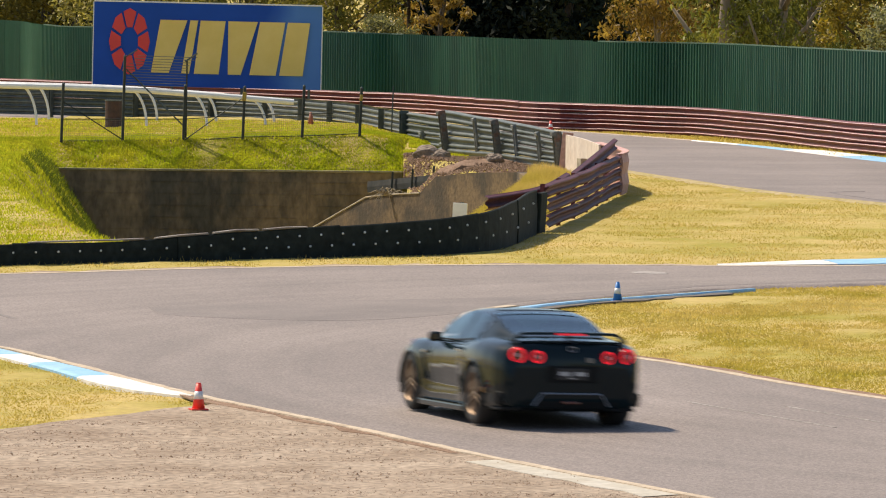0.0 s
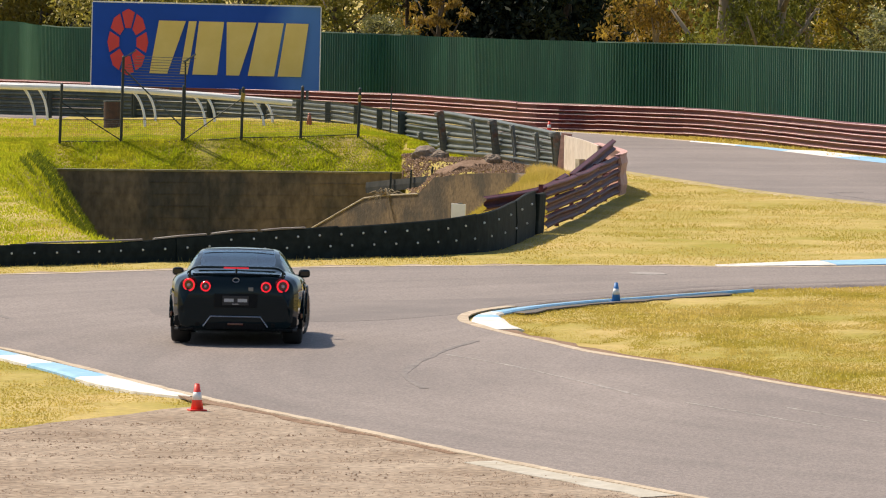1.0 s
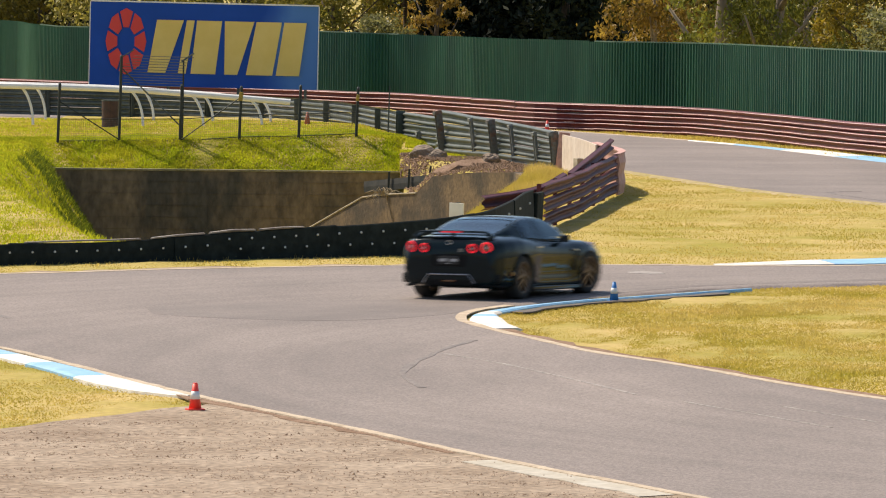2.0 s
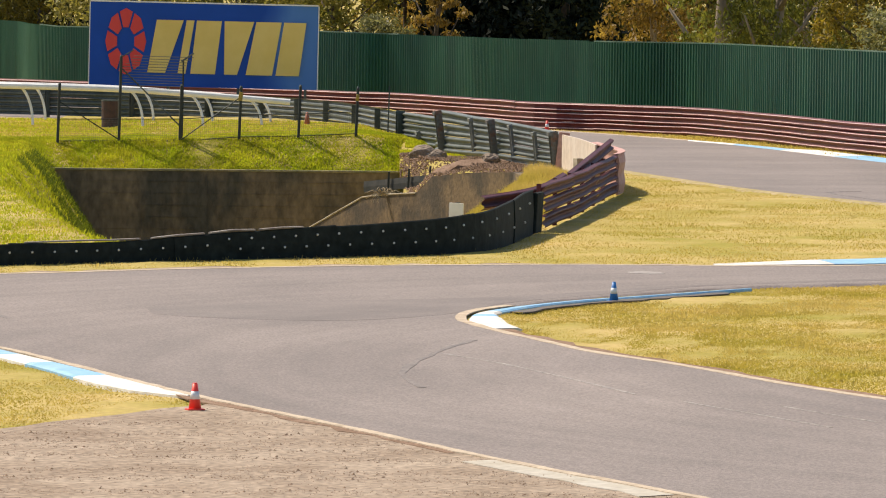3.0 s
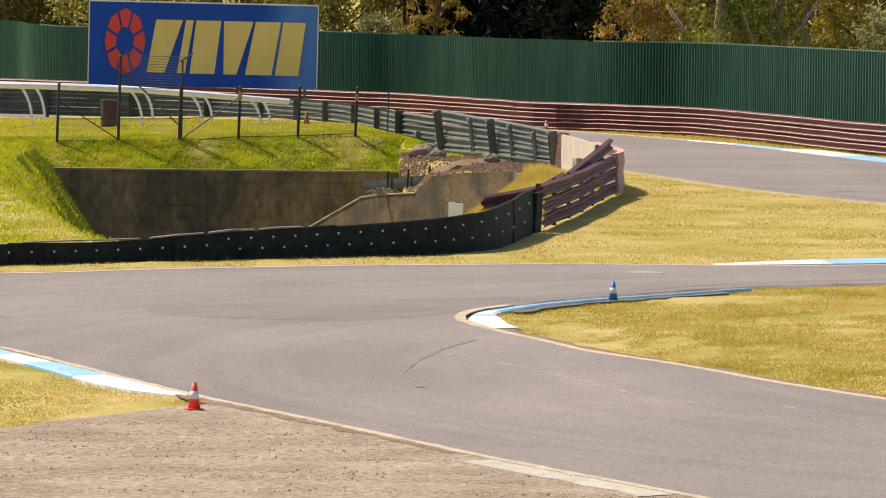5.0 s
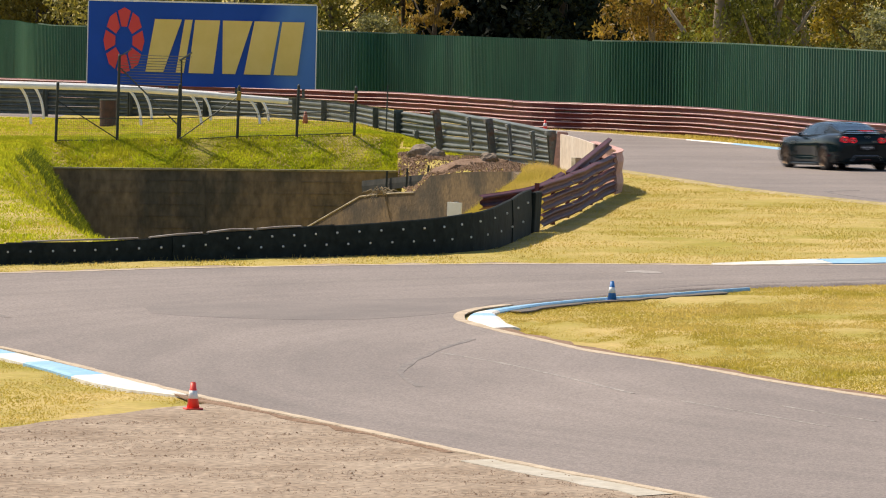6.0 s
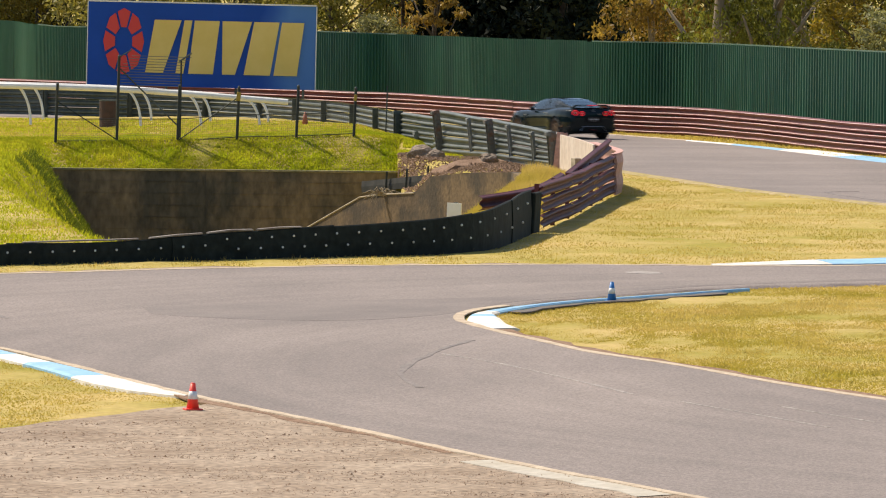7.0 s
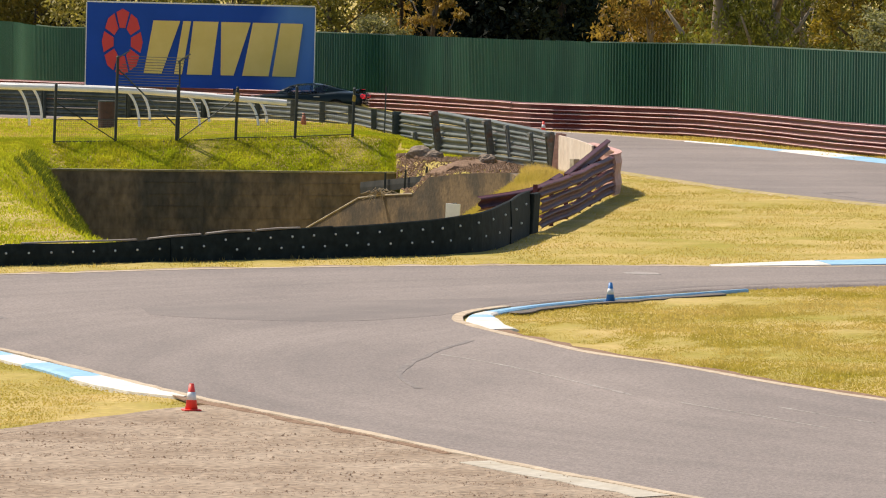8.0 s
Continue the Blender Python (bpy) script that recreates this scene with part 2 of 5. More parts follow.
def axis(knots):
    """Grid lines from (start, stop, step) stretches."""
    v = []
    for a, b, s in knots:
        v += list(np.arange(a, b - 1e-6, s))
    return v + [knots[-1][1]]


def build_ground():
    xs = axis([(-1600, -200, 200), (-200, -30, 17), (-30, -14, 1), (-14, 5, 0.28), (5, 16, 0.6), (16, 40, 3), (40, 200, 20), (200, 1600, 200)])
    ys = axis([(-400, 0, 80), (0, 40, 5), (40, 86, 0.7), (86, 136.2, 0.5), (136.2, 137.2, 0.25), (137.2, 138.8, 0.1), (138.8, 140, 0.3), (140, 170, 1), (170, 300, 13), (300, 3000, 300)])
    rng = random.Random(3)
    verts = []
    for y in ys:
        for x in xs:
            inside = -14 < x < 16 and 40 < y < 170
            z = ground_z(x, y) if inside else 0.0
            if inside:
                z += rng.uniform(-0.012, 0.012) + 0.03 * noise.noise((x * 0.8, y * 0.3, 0))
            verts.append((x, y * YU, z - 0.03))
    w = len(xs)
    faces = [(j * w + i, j * w + i + 1, (j + 1) * w + i + 1, (j + 1) * w + i) for j in range(len(ys) - 1) for i in range(w - 1)]
    me = bpy.data.meshes.new("ground")
    me.from_pydata(verts, [], faces)
    me.materials.append(M["grass"])
    for p in me.polygons:
        p.use_smooth = True
    return tagged(new("ground", me), label="dry yellow-green mown grass around a race track", category="ground", kind="structure")


def build_roads():
    e, i = spline(NEAR_EDGE, 1.2), spline(ISLAND, 0.6)
    b = spline(FAR_B, 1.5)
    tagged(part("road", sheet(e + i + b[::-1], 0.02), M["asphalt"]), "sunlit grey asphalt hairpin of a race track", "road", kind="structure")
    c, d = spline(NEAR_C, 1.5), spline(FAR_C, 1.5)
    tagged(part("road_far", sheet(c + d[::-1], 0.02), M["asphalt"]), "sunlit grey asphalt track behind the grass infield", "road", kind="structure")


build_ground()
build_roads()


# ---------- track edges, kerbs and marks ----------
def stretch(path, a, b):
    """The part of a plan line between two fractions of its length."""
    p = np.array([q[:2] for q in path])
    d = np.concatenate(([0], np.cumsum(np.linalg.norm(np.diff(p, axis=0), axis=1))))
    n = max(2, int((b - a) * d[-1] / 0.5))
    return [np.array((np.interp(s, d, p[:, 0]), np.interp(s, d, p[:, 1]))) for s in np.linspace(a * d[-1], b * d[-1], n + 1)]


def kerb(label, path, width, cuts, first, height=0.05):
    """A painted concrete kerb in alternating blue and white blocks, each a part; width tapers along cuts of (fraction, width factor)."""
    k = tagged(new("kerb"), label, "kerb", kind="structure")
    for j, (a, b) in enumerate(zip(cuts, cuts[1:])):
        p = stretch(path, a, b)
        ws = [width(a + (b - a) * i / (len(p) - 1)) for i in range(len(p))]
        bm = bmesh.new()
        rings = []
        for q, n, w in zip(p, normals2(p), ws):
            rings.append([bm.verts.new((q[0] + n[0] * o, (q[1] + n[1] * o) * YU, z)) for o, z in ((0, 0), (0, 0.024), (0.45 * w, height), (0.85 * w, height), (w, 0.003), (w, -0.06))])
        for r, s in zip(rings, rings[1:]):
            for i in range(5):
                bm.faces.new((r[i], s[i], s[i + 1], r[i + 1]))
        bm.faces.new(rings[0])
        bm.faces.new(rings[-1][::-1])
        bmesh.ops.recalc_face_normals(bm, faces=bm.faces)
        part("kerb_block", bm, M["white" if (j + first) % 2 else "blue"], k)
    return k


def worn_strip(name, label, path, o1, o2, z, mat, seed, ragged=0.05):
    """A thin flat strip along a plan line, with ragged edges."""
    r = random.Random(seed)
    bm = bmesh.new()
    prev = None
    for q, n in zip(path, normals2(path)):
        a, b = o1 + r.uniform(-ragged, ragged), o2 + r.uniform(-ragged, ragged)
        cur = [bm.verts.new((q[0] + n[0] * o, (q[1] + n[1] * o) * YU, z)) for o in (a, b)]
        cur += [bm.verts.new((v.co.x, v.co.y, z - 0.02)) for v in cur[:2]]
        if prev:
            bm.faces.new((prev[0], cur[0], cur[1], prev[1]))
            bm.faces.new((prev[0], prev[2], cur[2], cur[0]))
            bm.faces.new((prev[1], cur[1], cur[3], prev[3]))
        prev = cur
    bmesh.ops.recalc_face_normals(bm, faces=bm.faces)
    return tagged(part(name, bm, mat), label, "track marking", kind="structure")


near_line, island_line, far_b_line = spline(NEAR_EDGE, 0.3), spline(ISLAND, 0.3), spline(FAR_B, 0.5)
near_c_line, far_c_line = spline(NEAR_C, 0.6), spline(FAR_C, 0.6)
worn_strip("edge_line", "dusty tan line along the asphalt edge", near_line, -0.13, 0.0, 0.026, M["tan"], 1, 0.02)
worn_strip("edge_line", "dusty tan line round the grass island", stretch(island_line, 0.0, 0.665), -0.14, 0.02, 0.026, M["tan"], 2, 0.02)
worn_strip("edge_line", "thin pale line along the outer asphalt edge", far_b_line, -0.16, 0.03, 0.026, M["tan"], 3, 0.02)
worn_strip("edge_line", "thin pale line along the far asphalt edge", far_c_line, -0.40, 0.0, 0.026, M["tan"], 4, 0.05)



def shoulder_strip(label, path, width, mat, seed):
    """A thin bank of dust that falls from the asphalt to the grass."""
    r = random.Random(seed)
    bm = bmesh.new()
    prev = None
    for q, n in zip(path, normals2(path)):
        w = width * r.uniform(0.5, 1.3)
        cur = [bm.verts.new((q[0] + n[0] * o, (q[1] + n[1] * o) * YU, z)) for o, z in ((-0.1 * w, 0.023), (0.3 * w, 0.012), (w, -0.05))]
        if prev:
            for k in (0, 1):
                bm.faces.new((prev[k], cur[k], cur[k + 1], prev[k + 1]))
        prev = cur
    bmesh.ops.recalc_face_normals(bm, faces=bm.faces)
    return tagged(part("shoulder", bm, mat), label, "track edge", kind="structure")


M["dust"] = material("pale_dust_and_straw", (0.36, 0.29, 0.17), (0.30, 0.25, 0.10), 1.2, 0.95, fine=(6, 0.25), spec=0.1)
shoulder_strip("dusty shoulder between far asphalt and grass", near_c_line, 0.32, M["dust"], 6)
kerb("low kerb painted in pale blue and white blocks", [np.array(p) for p in ((-6.75, 64.6), (-6.35, 63.45), (-4.85, 60.25), (-3.15, 56.55))],
     lambda f: -lerp([(0, 0.34), (0.5, 0.40), (0.75, 0.52), (0.88, 0.42), (1, 0.05)], f), [0.0, 0.27, 0.42, 0.66, 1.0], 0, 0.022)
kerb("curved apex kerb painted white and pale blue", spline([(0.72, 67.75), (0.42, 68.75), (0.42, 69.8), (0.55, 70.9), (0.95, 71.9), (1.5, 72.9), (2.3, 74.05), (3.2, 75.0), (5.2, 77.2)], 0.3),
     lambda f: -lerp([(0, 0.5), (0.07, 0.62), (0.2, 0.52), (0.3, 0.26), (0.5, 0.15), (1, 0.10)], f), [0.0, 0.22, 0.27, 0.33, 1.0], 1, 0.028)
M["dark_edge"] = material("dark_bitumen_edge", (0.085, 0.072, 0.062), (0.12, 0.10, 0.085), 1.2, 0.9, fine=(12, 0.25))
worn_strip("edge_strip", "dark bitumen strip behind the painted kerb", spline([(0.95, 71.4), (1.5, 72.6), (2.3, 73.8), (3.2, 74.8), (4.6, 76.4)], 0.3), -0.12, -0.36, 0.012, M["dark_edge"], 12, 0.07)
shoulder_strip("grey dusty shoulder round the back of the grass island", stretch(island_line, 0.655, 1.0), -0.20, M["asphalt"], 14)
kerb("flat exit kerb painted white and pale blue", spline([(5.0, 83.25), (6.2, 83.7), (7.3, 84.1), (8.4, 84.5), (11, 86.2)], 0.5),
     lambda f: lerp([(0, 0.1), (0.35, 1.0), (1, 1.5)], f), [0.0, 0.36, 0.8, 1.0], 1)
kerb("long flat kerb painted pale blue and white", spline([(15.2, 124), (12.6, 131.9), (11.6, 135.4), (10.4, 139.8), (9.2, 143.9), (7.9, 147.2)], 0.5), lambda f: -lerp([(0, 1.25), (0.66, 1.25), (0.70, 0.5), (1, 0.1)], f), [0.0, 0.2, 0.49, 0.683, 0.86, 1.0], 1)

# far track's grass edge, foreground gravel, patches and tyre marks
dirt_edge = [(-30, 30), (-30, 49.5), (-12, 50.5), (-6.0, 51.6), (-4.4, 53.4), (-3.4, 54.7), (-2.7, 55.7), (-2.25, 55.2), (-1.1, 53.1), (0.8, 49.4), (2.8, 46.0), (8.1, 37), (11.4, 31)]
dl = spline(dirt_edge, 0.6)
rd = random.Random(5)
tagged(part("gravel_verge", sheet([(p[0] + rd.uniform(-0.06, 0.06), p[1] + rd.uniform(-0.25, 0.25) * (p[0] < -2.9)) for p in dl], 0.008, 0.1), M["dirt"]),
       "rutted pale brown gravel verge beside the track", "gravel", kind="structure")
worn_strip("edge_strip", "crumbled grey-brown edge beside the asphalt", stretch(near_line, 0.498, 0.585), -0.08, -0.27, 0.014, M["soil"], 8, 0.10)
worn_strip("edge_strip", "bare dusty soil along the grass island", stretch(island_line, 0.43, 0.615), 0.0, -0.34, 0.014, M["soil"], 9, 0.08)
worn_strip("edge_strip", "bare dusty soil along the asphalt edge", stretch(far_b_line, 0.45, 0.80), 0.0, 0.5, 0.006, M["dirt"], 10, 0.25)
M["patch_pale"] = material("pale_worn_concrete", (0.44, 0.41, 0.35), (0.36, 0.32, 0.25), 1.6, 0.9, fine=(9, 0.15))
worn_strip("concrete_patch", "pale concrete patch set into the verge", stretch(near_line, 0.594, 0.634), -0.03, -0.52, 0.016, M["patch_pale"], 11, 0.07)
M["patch"] = material("newer_darker_asphalt", (0.144, 0.120, 0.108), (0.186, 0.155, 0.139), 0.4, 0.75, fine=(30, 0.26), spec=0.35)
M["tyre_mark"] = material("tyre_mark", (0.135, 0.117, 0.107), (0.195, 0.166, 0.150), 1.6, 0.75, fine=(20, 0.35), spec=0.35)
M["chalk"] = material("faded_track_line", (0.33, 0.30, 0.27), (0.22, 0.195, 0.18), 4, 0.8, fine=(14, 0.3))
patch = [(-4.7, 71.3), (-3.6, 72.4), (-1.4, 73.4), (1.2, 74.7), (4.0, 77.6), (8, 80.2), (8.2, 79.9), (4.8, 77.9), (3, 75.8), (1.0, 73.1), (0.25, 70.9), (-1.4, 69.1), (-3.5, 69.3), (-4.8, 70.3)]
tyre_worn(M["patch"], 30.0, 98.0, 0.14)
tagged(part("asphalt_patch", sheet(spline(patch, 0.5)[:-1], 0.0225, 0.01), M["patch"]), "darker resurfaced patch of asphalt", "road patch", kind="structure")
for pts, w in (([(0.45, 65.6), (0.0, 63.8), (-0.42, 61.4), (-0.52, 60.0), (-0.45, 58.9), (-0.25, 57.9)], 0.10), ([(-8.2, 73.5), (-7.5, 71.2), (-6.6, 68.8)], 0.09),
               ([(11.8, 104.5), (10.0, 110.4), (9.6, 112.6), (10.4, 113.2)], 0.13)):
    worn_strip("tyre_mark", "dark curved tyre mark on the asphalt", spline(pts, 0.3), -w / 2, w / 2, 0.0245, M["tyre_mark"], 21, w * 0.28)
for pts, w in (([(0.0, 63.2), (1.0, 61.2), (2.45, 57.3)], 0.045), ([(3.0, 56.4), (4.6, 53.3)], 0.04), ([(4.2, 55.9), (5.2, 54.0)], 0.03), ([(3.3, 81.0), (3.9, 81.1)], 0.5)):
    worn_strip("track_line", "faded pale line on the asphalt", spline(pts, 0.3), -w / 2, w / 2, 0.0255, M["chalk"], 22, w * 0.3)


# ---------- steel barriers ----------
W_BEAM = [(0.0, 0.0), (0.012, 0.012), (0.08, 0.05), (0.085, 0.075), (0.075, 0.092), (0.02, 0.125), (0.02, 0.175), (0.083, 0.235), (0.085, 0.258), (0.072, 0.275), (0.012, 0.3), (0.0, 0.312)]
# beam faces that take the painted highlight
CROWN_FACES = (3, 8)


def beam_bm(path, side, z0, lift, dent=None, tall=None, glint=False):
    """A corrugated guard-rail beam along a plan line; side +1 bulges to its left."""
    prof = [(o * side, z) for o, z in W_BEAM] + [(o * side - 0.004 * side, z) for o, z in W_BEAM[::-1]]
    bm = bmesh.new()
    rings = []
    path = metres(path)
    for i, (p, n) in enumerate(zip(path, normals2(path))):
        dz, do = dent(i) if dent else (0, 0)
        rings.append([bm.verts.new((p[0] + n[0] * (o + do), p[1] + n[1] * (o + do), lift[i] + z0 + z * (tall[i] if tall else 1) + dz)) for o, z in prof])
    m = len(prof)
    for r, s in zip(rings, rings[1:]):
        for k in range(m):
            f = bm.faces.new((r[k], s[k], s[(k + 1) % m], r[(k + 1) % m]))
            f.material_index = 1 if glint and k in CROWN_FACES else 0
    bm.faces.new(rings[0])
    bm.faces.new(rings[-1][::-1])
    bmesh.ops.recalc_face_normals(bm, faces=bm.faces)
    return bm


def guard_rail(label, path, side, rows, mat, lift=lambda f: 0.0, panel=4.0, pitch=0.315, post_mat=None, post_side=-1, seed=0, dents=0.012, posts=True, base=0.03, lean=0.0, glint=None, post_steps=(0.0, 0.5), post_wide=0.09, fill=1.0):
    """A barrier of stacked beams in panels, with posts behind."""
    r = random.Random(seed)
    g = tagged(new("guard_rail"), label, "crash barrier")
    p = np.array([q[:2] for q in path])
    total = float(np.sum(np.linalg.norm(np.diff(p, axis=0), axis=1)))
    n = max(1, round(total / panel))
    for j in range(n):
        a, b = j / n, (j + 1) / n + 0.006 / n
        seg = stretch(path, a, min(1, b))
        lf = [lift(a + (b - a) * i / (len(seg) - 1)) for i in range(len(seg))]
        for k in range(rows):
            ph, amp = r.uniform(0, 6), r.uniform(0.2, 1) * dents
            fan = [pitch(a + (b - a) * i / (len(seg) - 1)) if callable(pitch) else pitch for i in range(len(seg))]
            part("rail", beam_bm(seg, side, base, [z + k * q for z, q in zip(lf, fan)], lambda i: (amp * math.sin(i * 0.6 + ph), amp * 1.5 * math.cos(i * 0.5 + ph) - lean * k),
                                 [q / 0.315 * fill for q in fan], glint is not None), [mat, glint] if glint else mat, g)
        if posts:
            for m in post_steps:
                q = metres(stretch(path, a + m * (b - a), min(1, a + m * (b - a) + 0.02 / n)))
                c, nn = q[0], normals2(q)[0]
                h = base + rows * pitch - 0.02
                z0 = lift(a)
                ang = math.degrees(math.atan2(nn[1], nn[0]))
                o = post_side * 0.06
                bm = bmesh.new()
                add_box(bm, (0.012, 0.11, h + 0.4), (c[0] + nn[0] * o, c[1] + nn[1] * o, z0 + h / 2 - 0.2), (0, 0, ang))
                for e in (-1, 1):
                    add_box(bm, (post_wide, 0.012, h + 0.4), (c[0] + nn[0] * o - nn[1] * 0.05 * e, c[1] + nn[1] * o + nn[0] * 0.05 * e, z0 + h / 2 - 0.2), (0, 0, ang))
                part("post", bm, post_mat or mat, g)
    return g


# sun highlights along the rail crowns, painted in as pale pink
M["rail_glint"] = material("pale_pink_rail_highlight", (0.68, 0.47, 0.42), (0.34, 0.13, 0.12), 0.8, 0.4, fine=(5, 0.2), mix=(0.48, 0.78))
# kink from x 4.5 to 3.1 is made up: its dark stretch replaces a cast shadow
RED_FAR = [(26, 100), (19.5, 122), (13.4, 136.6), (11.1, 144.5), (8.85, 151.6), (6.4, 154.7), (4.5, 156.2), (3.1, 157.1), (1.3, 161.4), (-1.8, 167.4), (-5.1, 170.5), (-20, 186)]
guard_rail("dented red-painted triple steel crash barrier before a green fence", spline(RED_FAR, 0.6), 1, 3, M["red_rail"], lambda f: -0.02, seed=1, dents=0.010, post_side=-1, pitch=0.318, glint=M["rail_glint"])

GRAY = [(-1.4, 141.2), (-3.5, 150), (-7.7, 160), (-16, 165), (-34, 172)]
guard_rail("weathered grey galvanised crash barrier seen from behind", spline(GRAY, 0.5), -1, 3, M["galv"], lambda f: lerp([(0, 0.07), (0.2, 0.12), (0.4, 0.06), (1, 0.12)], f), panel=3.4, seed=2, post_side=1, post_steps=(0.0,), post_wide=0.17)
# the taller end of the grey barrier, leaning on rusted posts
guard_rail("leaning grey steel barrier panels on rusted posts", spline([(-0.24, 136.7), (1.45, 130.6), (3.12, 124.3)], 0.5), -1, 4, M["galv"],
           lambda f: lerp([(0, -0.24), (0.5, -0.10), (1, -0.02)], f), panel=6.0, pitch=lambda f: lerp([(0, 0.375), (1, 0.265)], f), posts=False, seed=3, base=0.0, lean=-0.03)
guard_rail("grey steel barrier panel beside the grass bank", spline([(-1.32, 141.0), (-0.15, 136.6)], 0.5), -1, 3, M["galv"],
           lambda f: lerp([(0, 0.08), (1, 0.08)], f), panel=6.0, pitch=0.318, posts=False, seed=4, base=0.02)


# lighter copy of galv: the sunlight on the braces is in the colour
M["galv_lit"] = material("lit_galvanised_steel", (0.26, 0.27, 0.25), (0.17, 0.175, 0.16), 3, 0.6, metal=0.2, fine=(9, 0.2))


def rusted_post(x, y, z0, z1, lean, wide, mat, label):
    """An old H-section barrier post."""
    bm = bmesh.new()
    h = z1 - z0
    add_box(bm, (0.014, 0.16, h), (0, 0, h / 2))
    for e in (-1, 1):
        add_box(bm, (wide, 0.016, h), (0, 0.08 * e, h / 2), bevel=0.003)
    add_box(bm, (wide * 1.3, 0.2, 0.10), (-0.03, 0, h - 0.07), bevel=0.008)
    ob = tagged(part("barrier_post", bm, mat), label, "barrier post", group="barrier posts")
    ob.matrix_world = pose(x, y * YU, z0, 0, lean, 20)
    return ob


for x, y, z0, z1, lean, wide, mk, lb in ((-0.02, 135.8, -0.35, 1.28, -8, 0.19, "rust", "leaning rust-stained steel barrier post"), (1.48, 130.3, -0.3, 1.2, -7, 0.18, "rust", "leaning rust-stained steel barrier post"),
                                         (3.08, 124.0, -0.2, 1.08, -6, 0.22, "rust", "rusted end post of a grey barrier"), (-1.4, 140.8, -0.2, 1.1, 0, 0.24, "galv", "grey steel barrier post with rusty top"),
                                         (0.86, 132.7, 0.1, 1.17, -7, 0.075, "galv_lit", "slim grey steel brace behind barrier rails"), (1.98, 128.6, -0.05, 1.12, -7, 0.075, "galv_lit", "slim grey steel brace behind barrier rails"),
                                         (2.58, 126.2, 0.0, 1.0, -6, 0.08, "galv_lit", "slim grey steel brace behind barrier rails"), (-0.80, 138.6, 0.0, 0.55, -3, 0.09, "galv_lit", "short grey steel barrier brace")):
    rusted_post(x, y, z0, z1, lean, wide, M[mk], lb)

# red barrier at the bend, its curved nose and the pale panel inside it
M["pink"] = material("faded_red_paint", (0.42, 0.20, 0.17), (0.50, 0.30, 0.25), 1.5, 0.6, fine=(8, 0.2))
M["maroon"] = material("dark_red_painted_steel", (0.070, 0.014, 0.020), (0.115, 0.028, 0.034), 1.2, 0.6, fine=(8, 0.2), spec=0.3)
guard_rail("dark red triple steel barrier at the bend", spline([(2.03, 94.4), (3.0, 101.1), (4.0, 109.2), (4.2, 110.6)], 0.5), -1, 3, M["maroon"], lambda f: 0.0, panel=5.5, seed=6, post_side=1, dents=0.010, pitch=0.325, fill=0.93)
guard_rail("sloping red steel rail behind a rubber belt barrier", spline([(0.75, 93.3), (1.9, 95.5), (2.6, 99)], 0.5), -1, 1, M["maroon"], lambda f: lerp([(0, 0.46), (1, 0.72)], f), panel=4, posts=False, seed=7, base=0)
bent = tagged(part("bent_rail", beam_bm(stretch([np.array((2.75, 101.3)), np.array((4.02, 109.8))], 0, 1), -1, 0.0, [0.62 + 0.028 * i for i in range(19)][:19]), M["maroon"]), "bent red rail lifted off a crash barrier", "rail")
nose_path = spline([(4.18, 110.3), (4.36, 111.6), (4.40, 112.9), (4.22, 115.2), (3.9, 118.0)], 0.4)
nose = tagged(new("barrier_nose"), "curved nose of a barrier in faded red steel", "crash barrier")
part("front_panel", sweep(nose_path, [(0.0, 0.0), (-0.05, 0.0), (-0.09, 0.25), (-0.05, 0.5), (-0.09, 0.78), (-0.04, 1.0), (0.0, 1.0)]), M["pink"], nose, "faded red ribbed steel panel")
part("capping", sweep(nose_path, [(0.10, 0.97), (-0.08, 0.99), (-0.08, 1.02), (0.10, 1.0)]), M["pink"], nose)
M["pale_panel"] = material("dirty_white_panel", (0.62, 0.54, 0.46), (0.52, 0.42, 0.34), 1.3, 0.7, fine=(6, 0.12))
inner = spline([(3.25, 123.6), (3.55, 121.3), (3.75, 119.0), (3.92, 116.4)], 0.4)
panel = tagged(new("hoarding"), "pale board fixed inside the barrier's curved nose", "barrier panel")
part("board", sweep(inner, [(0.0, -0.1), (-0.05, -0.1), (-0.05, 1.0), (0.0, 1.0)]), M["pale_panel"], panel)
part("side_plate", box((0.30, 0.06, 1.1), (3.22, 123.9 * YU, 0.5), (0, 6, 0), bevel=0.01), M["pink"], panel, "faded red end plate")
for i, (x, y) in enumerate(((3.42, 115.9), (3.62, 114.9), (3.78, 113.9))):
    tagged(part("concrete_block", box((0.17, 0.3, 0.62 - i * 0.09), (x, y * YU, 0.36 - i * 0.045), (0, 0, 20), bevel=0.015), M["concrete_pale"]), "grey concrete block inside the barrier nose", "block", group="concrete blocks")

# ---------- black rubber belt barrier ----------
BELT = [(-14, 79.5), (-8.0, 82.0), (-6.1, 83.1), (-4.0, 84.1), (-2.0, 85.3), (0.0, 86.5), (0.95, 88.1), (1.5, 91.0), (1.85, 93.6)]
belt_line = spline(BELT, 0.5)


def belt_top(x):
    return lerp([(-14, 0.3), (-8, 0.36), (-6.1, 0.36), (-5.2, 0.40), (-4.0, 0.50), (-3.0, 0.53), (0.0, 0.66), (1.0, 0.78), (1.7, 0.90), (2, 0.92)], x)


